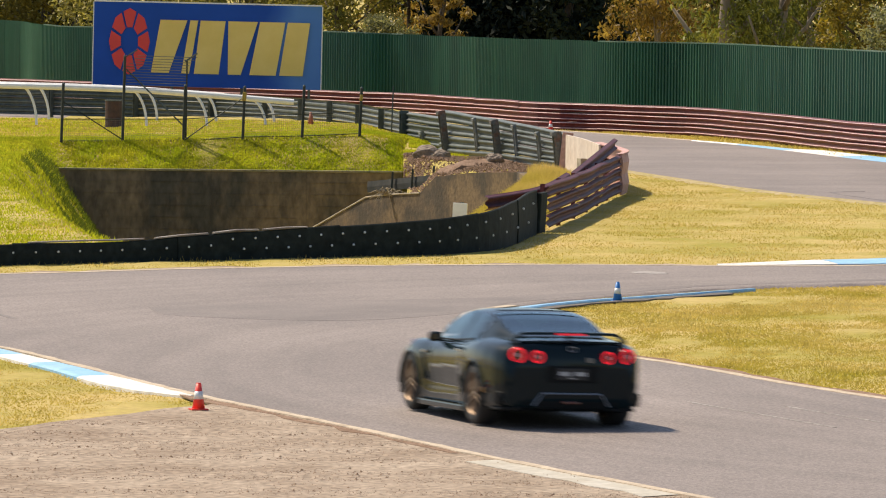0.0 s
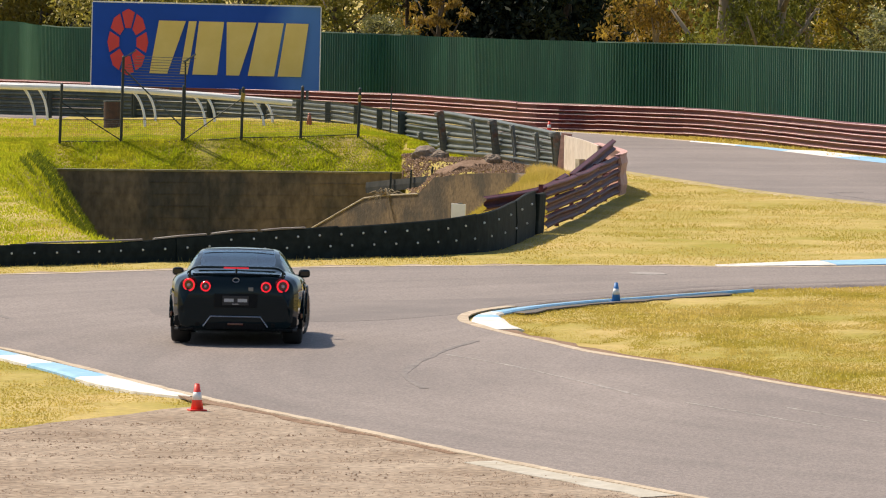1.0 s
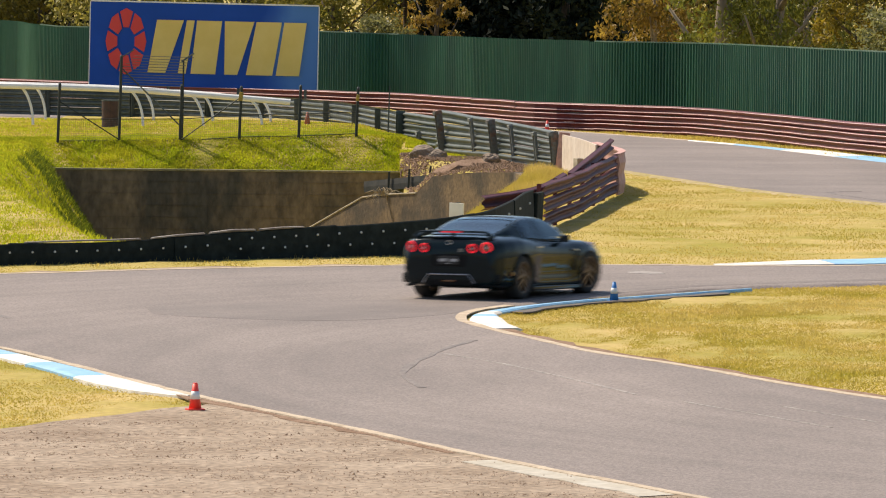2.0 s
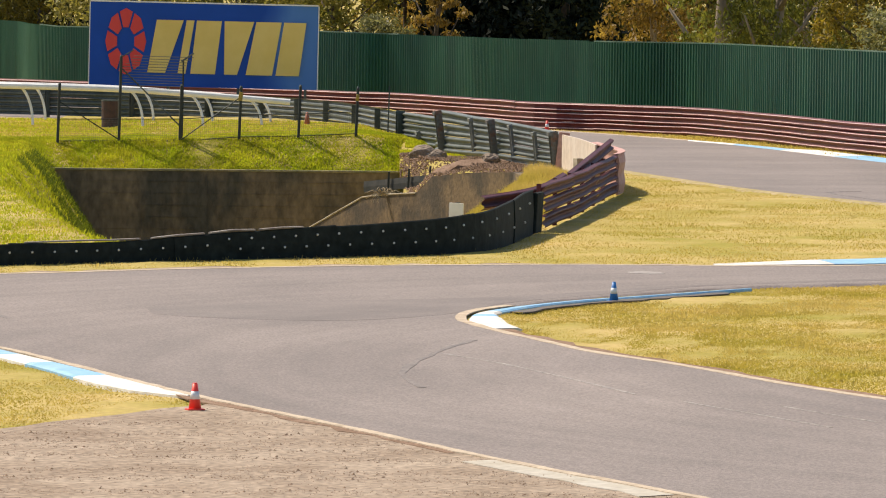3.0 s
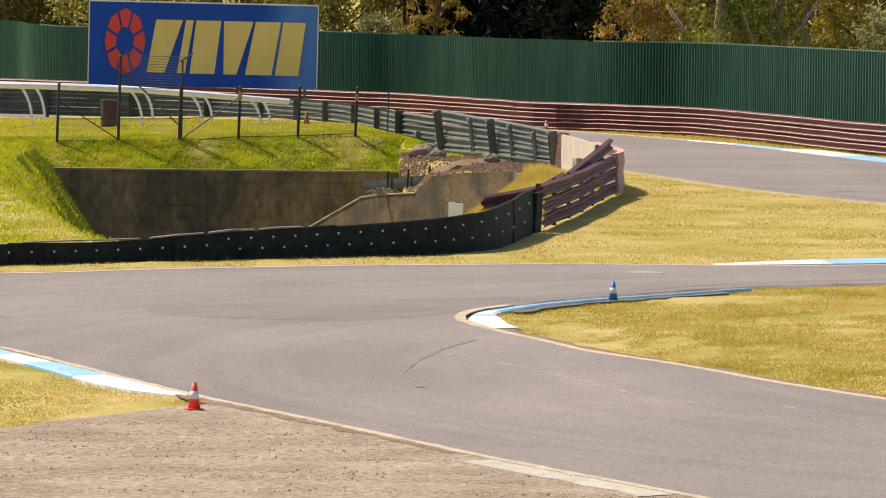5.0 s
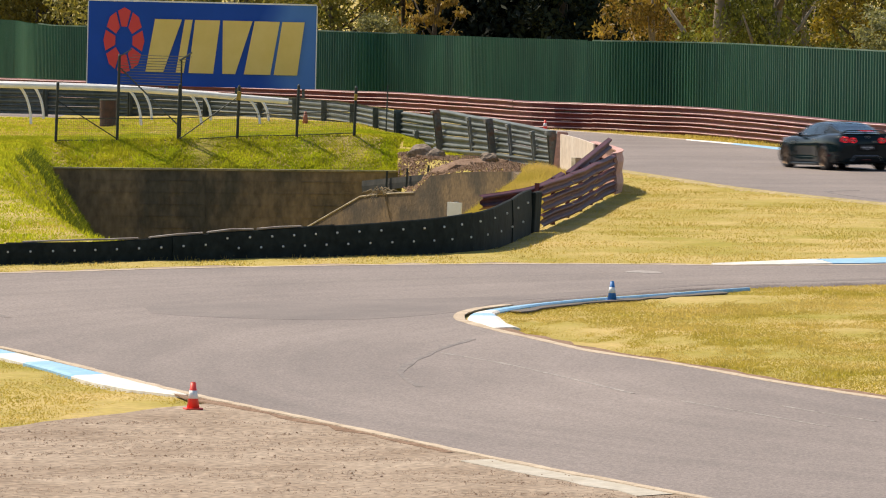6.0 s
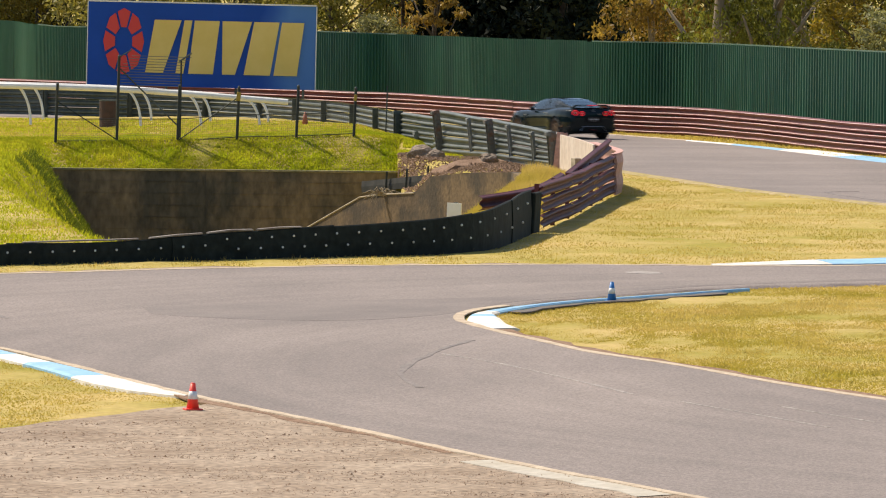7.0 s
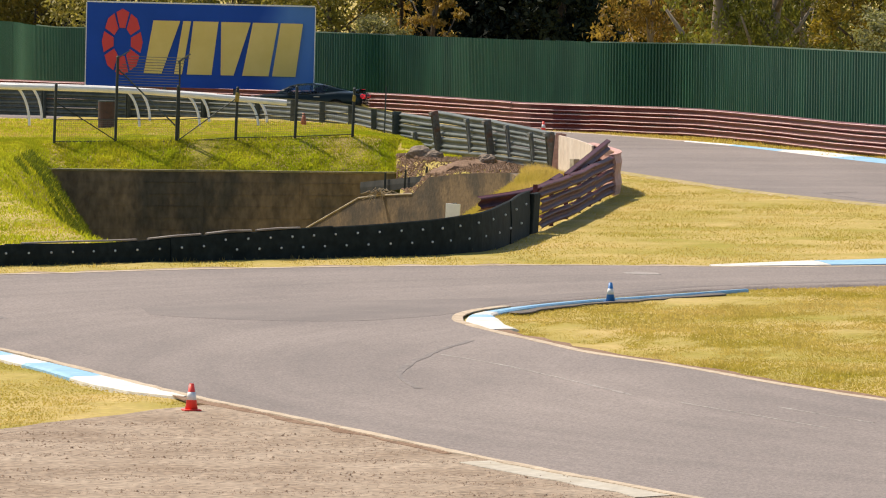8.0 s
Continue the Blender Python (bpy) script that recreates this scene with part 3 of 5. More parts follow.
def build_belt():
    b = tagged(new("belt_barrier"), "low black rubber belt barrier with rows of bolts", "crash barrier")
    n = 7
    rr = random.Random(4)
    for j in range(n):
        seg = metres(stretch(belt_line, j / n, (j + 1) / n + 0.004))
        bm = bmesh.new()
        rings = []
        for i, (p, nn) in enumerate(zip(seg, normals2(seg))):
            h = belt_top(p[0]) + 0.012 * math.sin(i * 0.8 + j)
            w = 0.02 * math.sin(i * 0.55 + 2 * j)
            rings.append([bm.verts.new((p[0] + nn[0] * o, p[1] + nn[1] * o, z)) for o, z in ((w, -0.08), (w - 0.02, h * 0.5), (w, h - 0.02), (w + 0.02, h), (w + 0.06, h - 0.01), (w + 0.05, -0.08))])
        for r, s in zip(rings, rings[1:]):
            for k in range(6):
                bm.faces.new((r[k], s[k], s[(k + 1) % 6], r[(k + 1) % 6]))
        bm.faces.new(rings[0])
        bm.faces.new(rings[-1][::-1])
        bmesh.ops.recalc_face_normals(bm, faces=bm.faces)
        part("belt_panel", bm, M["rubber"], b)
    bolts = []
    d = 0.0
    pts = stretch(belt_line, 0, 1)
    total = sum(np.linalg.norm(b2 - a2) for a2, b2 in zip(pts, pts[1:]))
    k = 0
    while d < total - 0.3:
        q = metres(stretch(belt_line, d / total, min(1, d / total + 0.002)))
        c, nn = q[0], normals2(q)[0]
        h = belt_top(c[0])
        z = h * (0.55 if c[0] < -4.3 else (0.74 if k % 2 else 0.36))
        bolt = bmesh.new()
        bmesh.ops.create_cone(bolt, cap_ends=True, segments=8, radius1=0.024, radius2=0.017, depth=0.03)
        bmesh.ops.transform(bolt, matrix=Matrix.Translation((c[0] - nn[0] * 0.035, c[1] - nn[1] * 0.035, z)) @ Matrix.Rotation(math.pi / 2, 4, "X"), verts=bolt.verts)
        part("bolt", bolt, M["bolt"], b)
        d += 0.44 if c[0] < -4.3 else lerp([(0, 0.235), (0.9, 0.45), (1.3, 0.8)], c[0])
        k += 1
    # pale cap strips lying on top of the belt
    for a, e in ((0.30, 0.40), (0.41, 0.455), (0.46, 0.50), (0.505, 0.545)):
        seg = stretch(belt_line, a, e)
        bm = sweep(seg, [(0.0, 0.0), (0.08, 0.0), (0.06, 0.03), (0.0, 0.025)], lift=[(belt_top(p[0]) + 0.015 * math.sin(3.14 * i / (len(seg) - 1)), 1) for i, p in enumerate(seg)])
        part("cap_strip", bm, M["cap"], b, "dusty red-grey cap strip")


M["bolt"] = material("zinc_bolt", (0.62, 0.63, 0.62), rough=0.5, metal=0.3)
M["cap"] = material("dusty_cap", (0.30, 0.27, 0.24), (0.14, 0.11, 0.10), 2, 0.7)
build_belt()
tagged(part("end_plate", box((0.12, 0.9, 0.86), (1.93, 93.85 * YU, 0.41), (0, 3, -9), bevel=0.05), M["rubber"]), "upright black rubber end of a belt barrier", "barrier end")

# ---------- green sheet fence ----------
FENCE = [(30, 95), (21, 120), (13.9, 142.3), (11.5, 150.0), (9.3, 156.6), (5.8, 159.4), (4.3, 161.8), (2.3, 165.2), (0.3, 169.3), (-1.9, 172.1), (-5, 174), (-16.0, 186), (-20.4, 196), (-40, 230)]


def fence_top(x):
    return lerp([(-40, 3.3), (-18, 3.2), (-16, 3.06), (-5, 3.12), (-1.9, 3.06), (5, 3.04), (9, 3.05), (14, 3.05)], x)


def build_fence():
    f = tagged(new("fence"), "tall green corrugated steel fence with pale capping", "fence", kind="structure")
    line = spline(FENCE, 0.4)
    p = np.array([q[:2] for q in line])
    d = np.concatenate(([0], np.cumsum(np.linalg.norm(np.diff(p, axis=0), axis=1))))
    steps = np.arange(0, d[-1], 0.0208)
    x, y = np.interp(steps, d, p[:, 0]), np.interp(steps, d, p[:, 1])
    tx, ty = np.gradient(x), np.gradient(y)
    ln = np.hypot(tx, ty)
    nx, ny = -ty / ln, tx / ln
    pitch = np.interp(x, [8.6, 12.0], [0.125, 0.23])
    phase = np.cumsum(0.0208 / pitch)
    wave = 0.030 * (pitch / 0.125) ** 0.7 * np.clip(1.8 * np.sin(2 * np.pi * phase), -1, 1)
    per = 100
    rr = random.Random(2)
    for a in range(0, len(steps) - 1, per):
        b = min(a + per + 3, len(steps))
        if x[a] > 22 or x[a] < -30:
            continue
        jitter, off = rr.uniform(-0.025, 0.025), rr.uniform(-0.006, 0.006)
        verts, faces = [], []
        for i in range(a, b):
            top = fence_top(x[i]) + jitter
            for z in (0.0, 1.5, top):
                verts.append((x[i] + nx[i] * (wave[i] + off), y[i] * YU + ny[i] * (wave[i] + off), z))
        for i in range(b - a - 1):
            for k in (0, 1):
                faces.append((i * 3 + k, i * 3 + 3 + k, i * 3 + 4 + k, i * 3 + 1 + k))
        me = bpy.data.meshes.new("fence_sheet")
        me.from_pydata(verts, [], faces)
        me.materials.append(M["green"])
        ob = new("fence_sheet", me)
        ob.parent = f
    for a, b in ((0.30, 0.455), (0.545, 0.60), (0.66, 0.685)):
        seg = stretch(line, a, b)
        part("capping", sweep(seg, [(-0.03, -0.02), (0.03, -0.02), (0.03, 0.025), (-0.03, 0.025)], lift=[(fence_top(q[0]) + 0.01, 1) for q in seg]), M["capping"], f, "pale green capping strip")
    for i in range(0, len(line), 7):
        q = line[i]
        if -30 < q[0] < 22:
            part("post", box((0.09, 0.09, 3.0), (q[0] + 0.03, q[1] * YU + 0.15, 1.5), bevel=0.006), M["galv"], f)


M["capping"] = material("pale_green_capping", (0.05, 0.12, 0.08), (0.11, 0.17, 0.12), 2, 0.5)
build_fence()


# ---------- advertising board ----------
def glare_vinyl():
    """Blue vinyl with the glare on its one end painted in as paler blue."""
    m = M["sign_blue"]
    n, l = m.node_tree.nodes, m.node_tree.links
    co = n.new("ShaderNodeTexCoord")
    sp = n.new("ShaderNodeSeparateXYZ")
    l.new(co.outputs["Object"], sp.inputs[0])
    no = n.new("ShaderNodeTexNoise")
    no.inputs["Scale"].default_value = 0.5
    l.new(co.outputs["Object"], no.inputs["Vector"])
    ad = n.new("ShaderNodeMath")
    ad.operation = "MULTIPLY_ADD"
    ad.inputs[1].default_value = 2.2
    l.new(no.outputs[0], ad.inputs[0])
    l.new(sp.outputs[0], ad.inputs[2])
    mr = n.new("ShaderNodeMapRange")
    mr.inputs[1].default_value, mr.inputs[2].default_value = 3.2, 4.6
    l.new(ad.outputs[0], mr.inputs[0])
    mx = n.new("ShaderNodeMix")
    mx.data_type = "RGBA"
    mx.inputs["B"].default_value = (0.075, 0.20, 0.52, 1)
    b = n["Principled BSDF"]
    l.new(b.inputs["Base Color"].links[0].from_socket, mx.inputs["A"])
    l.new(mr.outputs[0], mx.inputs["Factor"])
    l.new(mx.outputs["Result"], b.inputs["Base Color"])


glare_vinyl()


def extruded(points, depth):
    """A flat shape in x and z, pushed out towards -y."""
    bm = bmesh.new()
    a = [bm.verts.new((x, 0, z)) for x, z in points]
    b = [bm.verts.new((x, -depth, z)) for x, z in points]
    n = len(a)
    bm.faces.new(a)
    bm.faces.new(b[::-1])
    for k in range(n):
        bm.faces.new((a[k], b[k], b[(k + 1) % n], a[(k + 1) % n]))
    bmesh.ops.recalc_face_normals(bm, faces=bm.faces)
    return bm


def build_sign():
    s = tagged(new("advertising_board"), "large blue advertising board with yellow blocks and a red ring", "sign")
    w, h = 8.46, 3.1
    rng = random.Random(1)
    cols = 22
    verts = []
    for i in range(cols + 1):
        x = w * (i / cols - 0.5)
        by = 0.02 * math.sin(i * 0.9) + (0.10 * ((i - 16) / 6) ** 2 if i > 16 else 0)
        for z in (-h / 2, 0.0, h / 2):
            verts.append((x, by, z))
    bm = bmesh.new()
    fr = [bm.verts.new((x, y, z)) for x, y, z in verts]
    bk = [bm.verts.new((x, y + 0.08, z)) for x, y, z in verts]
    for i in range(cols):
        for k in (0, 1):
            bm.faces.new((fr[i * 3 + k], fr[i * 3 + 3 + k], fr[i * 3 + 4 + k], fr[i * 3 + 1 + k]))
            bm.faces.new((bk[i * 3 + k], bk[i * 3 + 1 + k], bk[i * 3 + 4 + k], bk[i * 3 + 3 + k]))
        bm.faces.new((fr[i * 3 + 2], fr[i * 3 + 5], bk[i * 3 + 5], bk[i * 3 + 2]))
        bm.faces.new((fr[i * 3], bk[i * 3], bk[i * 3 + 3], fr[i * 3 + 3]))
    part("board", bm, M["sign_blue"], s, smooth=False)
    part("top_edge", box((w, 0.1, 0.05), (0, 0.05, h / 2 + 0.03)), M["white_plain"], s, "white top edge")
    part("side_edge", box((0.035, 0.1, h), (w / 2 + 0.02, 0.12, 0)), M["white_plain"], s)
    part("side_edge", box((0.035, 0.1, h), (-w / 2 - 0.02, 0.05, 0)), M["white_plain"], s)
    # ring of red segments
    cx, cz = -2.90, 0.10
    for k in range(8):
        a = 2 * math.pi * k / 8 + math.pi / 2
        t = 0.34
        def pt(r, ang):
            return (cx + r * 0.80 * math.cos(ang), cz + r * 1.30 * math.sin(ang))
        o = part("segment", extruded([pt(0.42, a - t * 0.9), pt(0.90, a - t), pt(0.95, a), pt(0.90, a + t), pt(0.42, a + t * 0.9)], 0.012), M["sign_red"], s)
        o.location.y = -0.026
    # slanted yellow blocks, one for each piece of the lettering
    z0, z1 = -1.05, 0.93
    for xa, xb, xc, xd in ((-2.08, -1.42, -0.76, -1.76), (-0.95, -0.66, -0.36, -0.65), (-0.48, 0.44, 0.66, -0.27), (0.78, 1.26, 1.86, 0.76), (1.58, 2.56, 2.88, 1.94), (2.69, 3.56, 3.80, 2.97)):
        o = part("block", extruded([(xa, z0), (xb, z0), (xc, z1), (xd, z1)], 0.012), M["sign_yellow"], s)
        o.location.y = -0.026
    for x in (-3.8, -1.3, 1.3, 3.8):
        part("post", box((0.1, 0.1, 4.0), (x, 0.32, -0.65)), M["galv"], s)
    s.matrix_world = pose(-9.0, 168.0 * YU, 2.62, 0, 0.75, 0)


build_sign()


# ---------- underpass walls and what lies round them ----------
M["coping"] = material("mossy_coping_concrete", (0.27, 0.235, 0.14), (0.15, 0.15, 0.07), 1.6, 0.9, fine=(9, 0.25))


def retaining_wall():
    w = tagged(new("retaining_wall"), "dark stained concrete retaining wall of a sunken underpass", "wall", kind="structure")
    x0, face = -12.6, 137.3 * YU
    widths = (3.4, 2.0, 2.9, 2.9)
    for i, wd in enumerate(widths):
        part("wall_panel", box((wd - 0.002, 0.4, 3.3), (x0 + wd / 2, face + 0.2 + 0.006 * (i % 2), -2.32), bevel=0.003), M["concrete"], w)
        part("coping", box((wd - 0.01, 0.44, 0.06), (x0 + wd / 2, face + 0.18, -0.67), bevel=0.01), M["coping"], w, "weathered concrete coping")
        for k in range(6):
            part("board_mark", box((wd - 0.3 * ((i + k) % 3), 0.02, 0.014), (x0 + wd / 2, face - 0.004, -1.02 - 0.36 * k), bevel=0.003), M["concrete"], w)
        x0 += wd


retaining_wall()
wing = tagged(new("wing_wall"), "sloping brown concrete wing wall of the underpass", "wall", kind="structure")


def wing_slab(a, b, za, zb, t=0.6):
    """An upright slab between two plan points with its own top height at each."""
    a, b = metres([a, b])
    d = b - a
    n = np.array((-d[1], d[0])) / np.linalg.norm(d) * t
    if n[0] < 0:
        n = -n
    bm = bmesh.new()
    q = [(a[0], a[1], -3.6), (b[0], b[1], -3.6), (b[0], b[1], zb), (a[0], a[1], za)]
    f = [bm.verts.new(v) for v in q]
    k = [bm.verts.new((v[0] + n[0], v[1] + n[1], v[2])) for v in q]
    bm.faces.new(f)
    bm.faces.new(k[::-1])
    for i in range(4):
        bm.faces.new((f[i], k[i], k[(i + 1) % 4], f[(i + 1) % 4]))
    bmesh.ops.recalc_face_normals(bm, faces=bm.faces)
    return bm


WING = [(-3.9, 130.0, -2.0), (-2.32, 127.7, -0.98), (-1.75, 126.85, -0.86), (-0.79, 125.5, -0.74), (-0.35, 124.8, -0.24), (0.6, 123.4, -0.06), (1.85, 121.5, 0.05), (2.1, 119.5, 0.0)]
M["concrete_brown"] = material("brown_stained_concrete", (0.15, 0.10, 0.048), (0.052, 0.038, 0.022), 0.6, 0.9, mix=(0.42, 0.58), fine=(9, 0.25), bump=0.012, bump_scale=10)
for (ax, ay, az), (bx, by, bz) in zip(WING, WING[1:]):
    part("wall_panel", wing_slab((ax, ay), (bx, by), az, bz), M["concrete_brown"], wing)
for (ax, ay, az), (bx, by, bz) in zip(WING[:3], WING[1:4]):
    part("coping", tube([(ax, ay * YU, az + 0.01), (bx, by * YU, bz + 0.01)], 0.028, 6), M["concrete_pale"], wing, "pale broken coping")
sq = tagged(new("notice_plate"), "blank white square plate fixed to the concrete wall", "plate")
part("plate", box((0.46, 0.03, 0.46), (0, 0, 0), bevel=0.006), M["white_plain"], sq)
part("bracket", box((0.06, 0.12, 0.5), (0, 0.07, 0)), M["galv"], sq)
sq.matrix_world = pose(0.32, 119.6 * YU, -0.93, 0, 2, -35)
tagged(part("plate_post", box((0.06, 0.06, 2.6), (0.36, 119.6 * YU + 0.12, -2.1), (0, 0, -35)), M["galv"]), "grey steel post holding a white plate", "post")

# low grey retaining rail with pegs
M["galv_dark"] = material("dark_weathered_steel", (0.030, 0.033, 0.031), (0.060, 0.058, 0.052), 2, 0.85, spec=0.2)
lr = tagged(new("low_rail"), "old dark grey steel plank held by three pegs", "rail")
low_path = stretch([np.array((-2.3, 131.6)), np.array((-0.1, 128.0))], 0, 1)
part("plank", sweep(low_path, [(0.0, 0.0), (-0.05, 0.0), (-0.065, 0.16), (-0.05, 0.32), (0.0, 0.32)], lift=[(-1.02 + 0.40 * k / (len(low_path) - 1), 1) for k in range(len(low_path))]), M["galv_dark"], lr)
for f in (0.38, 0.66, 0.95):
    part("peg", box((0.06, 0.06, 0.8), (-2.3 + 2.1 * f - 0.12, (131.6 - 3.4 * f) * YU - 0.1, -0.92 + 0.45 * f), (0, 3, 0), bevel=0.006), M["dark_post"], lr)


def dry_roots():
    """A tangle of thin dead stems that hangs over the wall's broken top."""
    r = random.Random(12)
    t = tagged(new("dead_weed"), "pale tangle of dead stems over a broken wall", "weed")
    for _ in range(46):
        a, ln = r.uniform(0, 2 * math.pi), r.uniform(0.2, 0.55)
        x, z = -1.72 + r.uniform(-0.12, 0.12), -0.84
        part("stem", tube([(x, 202.7, z), (x + ln * 0.5 * math.cos(a), 202.6, z + 0.22 * abs(math.sin(a)) * ln * 2), (x + ln * math.cos(a), 202.5, z + ln * 0.5 * math.sin(a) - 0.1)], [0.010, 0.008, 0.004], 4), M["dead_stem"], t)


M["dead_stem"] = material("bleached_dead_stems", (0.42, 0.34, 0.22), (0.30, 0.23, 0.14), 6, 0.9)
dry_roots()


def rock(name, label, x, y, z, size, seed, mat, cat="rock"):
    """A broken boulder."""
    r = random.Random(seed)
    bm = bmesh.new()
    bmesh.ops.create_icosphere(bm, subdivisions=4, radius=1.0)
    for v in bm.verts:
        k = 1 + 0.28 * noise.noise(v.co * 1.3 + Vector((seed, 0, 0))) + 0.12 * noise.noise(v.co * 3.5 + Vector((0, seed, 0)))
        k += 0.07 * noise.noise(v.co * 9.0 + Vector((seed, seed, 0)))
        v.co = Vector((v.co.x * size[0] * k, v.co.y * size[1] * k, v.co.z * size[2] * k))
    bmesh.ops.rotate(bm, matrix=Matrix.Rotation(r.uniform(0, 6), 3, "Z"), verts=bm.verts)
    ob = tagged(part(name, bm, mat), label, cat)
    ob.location = (x, y * YU, z)
    return ob


M["rock"] = material("grey_brown_rock", (0.165, 0.125, 0.09), (0.26, 0.205, 0.155), 2.2, 0.9, fine=(14, 0.25), bump=0.03, bump_scale=6)
tagged(rock("boulder", "grey-brown boulder on the broken bank", -0.62, 132.4, 0.03, (0.34, 0.4, 0.32), 3, M["rock"]), group="boulders")
tagged(rock("boulder", "small grey-brown boulder on the broken bank", -0.22, 131.6, 0.04, (0.22, 0.3, 0.20), 7, M["rock"]), group="boulders")
tagged(rock("boulder", "pale boulder on top of the soil mound", 1.30, 127.6, 0.12, (0.28, 0.3, 0.19), 5, M["rock"]), group="boulders")
tagged(rock("soil_mound", "heap of bare brown soil beside the wall", 0.95, 128.0, -0.36, (1.15, 2.5, 0.50), 9, M["soil"], "soil"), kind="structure")


def clods(name, label, count, cx, cy, rx, ry, z, size, mat, seed):
    """Loose lumps of soil, as one mesh."""
    rng = np.random.default_rng(seed)
    verts, faces = [], []
    for i in range(count):
        a, q = rng.uniform(0, 2 * np.pi), math.sqrt(rng.random())
        x, y, s = cx + rx * q * math.cos(a), cy + ry * q * math.sin(a), rng.uniform(0.3, 1.0) ** 2 * size
        h = z * math.sqrt(max(0.0, 1 - q * q)) + ground_z(x, y)
        k, y = len(verts), y * YU
        j = rng.uniform(0.7, 1.3, 6) * s
        verts += [(x - j[0], y, h), (x, y - j[1], h), (x + j[2], y, h), (x, y + j[3], h), (x + 0.2 * s, y, h + j[4]), (x, y, h - j[5])]
        faces += [(k, k + 1, k + 4), (k + 1, k + 2, k + 4), (k + 2, k + 3, k + 4), (k + 3, k, k + 4), (k + 1, k, k + 5), (k + 2, k + 1, k + 5)]
    me = bpy.data.meshes.new(name)
    me.from_pydata(verts, [], faces)
    me.materials.append(mat)
    return tagged(new(name, me), label, "soil", kind="stuff")


clods("soil_clods", "loose brown soil and rubble on the broken bank", 3600, 0.6, 128.8, 1.7, 3.8, 0.05, 0.042, M["soil"], 3)
clods("soil_clods", "loose brown soil below the boulders", 2600, -0.75, 132.3, 0.75, 3.2, 0.03, 0.05, M["soil"], 5)
clods("soil_clods", "dark loose soil along the barrier's foot", 2000, 1.7, 125.4, 0.95, 3.4, 0.03, 0.045, M["soil"], 6)


# ---------- horse-track rail, wire fence and oddments on the bank ----------
def running_rail():
    g = tagged(new("running_rail"), "white tubular running rail on curved legs", "rail")
    path = metres(spline([(-20, 151.5, 1.55), (-14.75, 150, 1.52), (-11.0, 150, 1.44), (-8.56, 150, 1.31), (-5.15, 150, 1.07)], 0.6))
    part("rail", tube([tuple(p) for p in path], 0.105, 10), M["white_plain"], g)
    back = [(p[0] - 0.5, p[1] + 4.2, p[2] + 0.0) for p in path]
    part("rail", tube(back[:-3], 0.07, 8), M["white_plain"], g)
    for x in (-18.0, -14.1, -10.45, -8.45, -6.5):
        z = float(np.interp(x, [p[0] for p in path], [p[2] for p in path]))
        for dx, y, t in ((0.0, 240.0, 0.0), (0.18, 244.2, 0.1)):
            leg = [(x + dx + 0.42 * (1 - (1 - k) ** 2), y - 0.1 * k, z - 0.03 - (z - 0.26 - t) * (k ** 1.25)) for k in [i / 8 for i in range(9)]]
            part("leg", tube(leg, 0.05, 6), M["white_plain"], g)


running_rail()


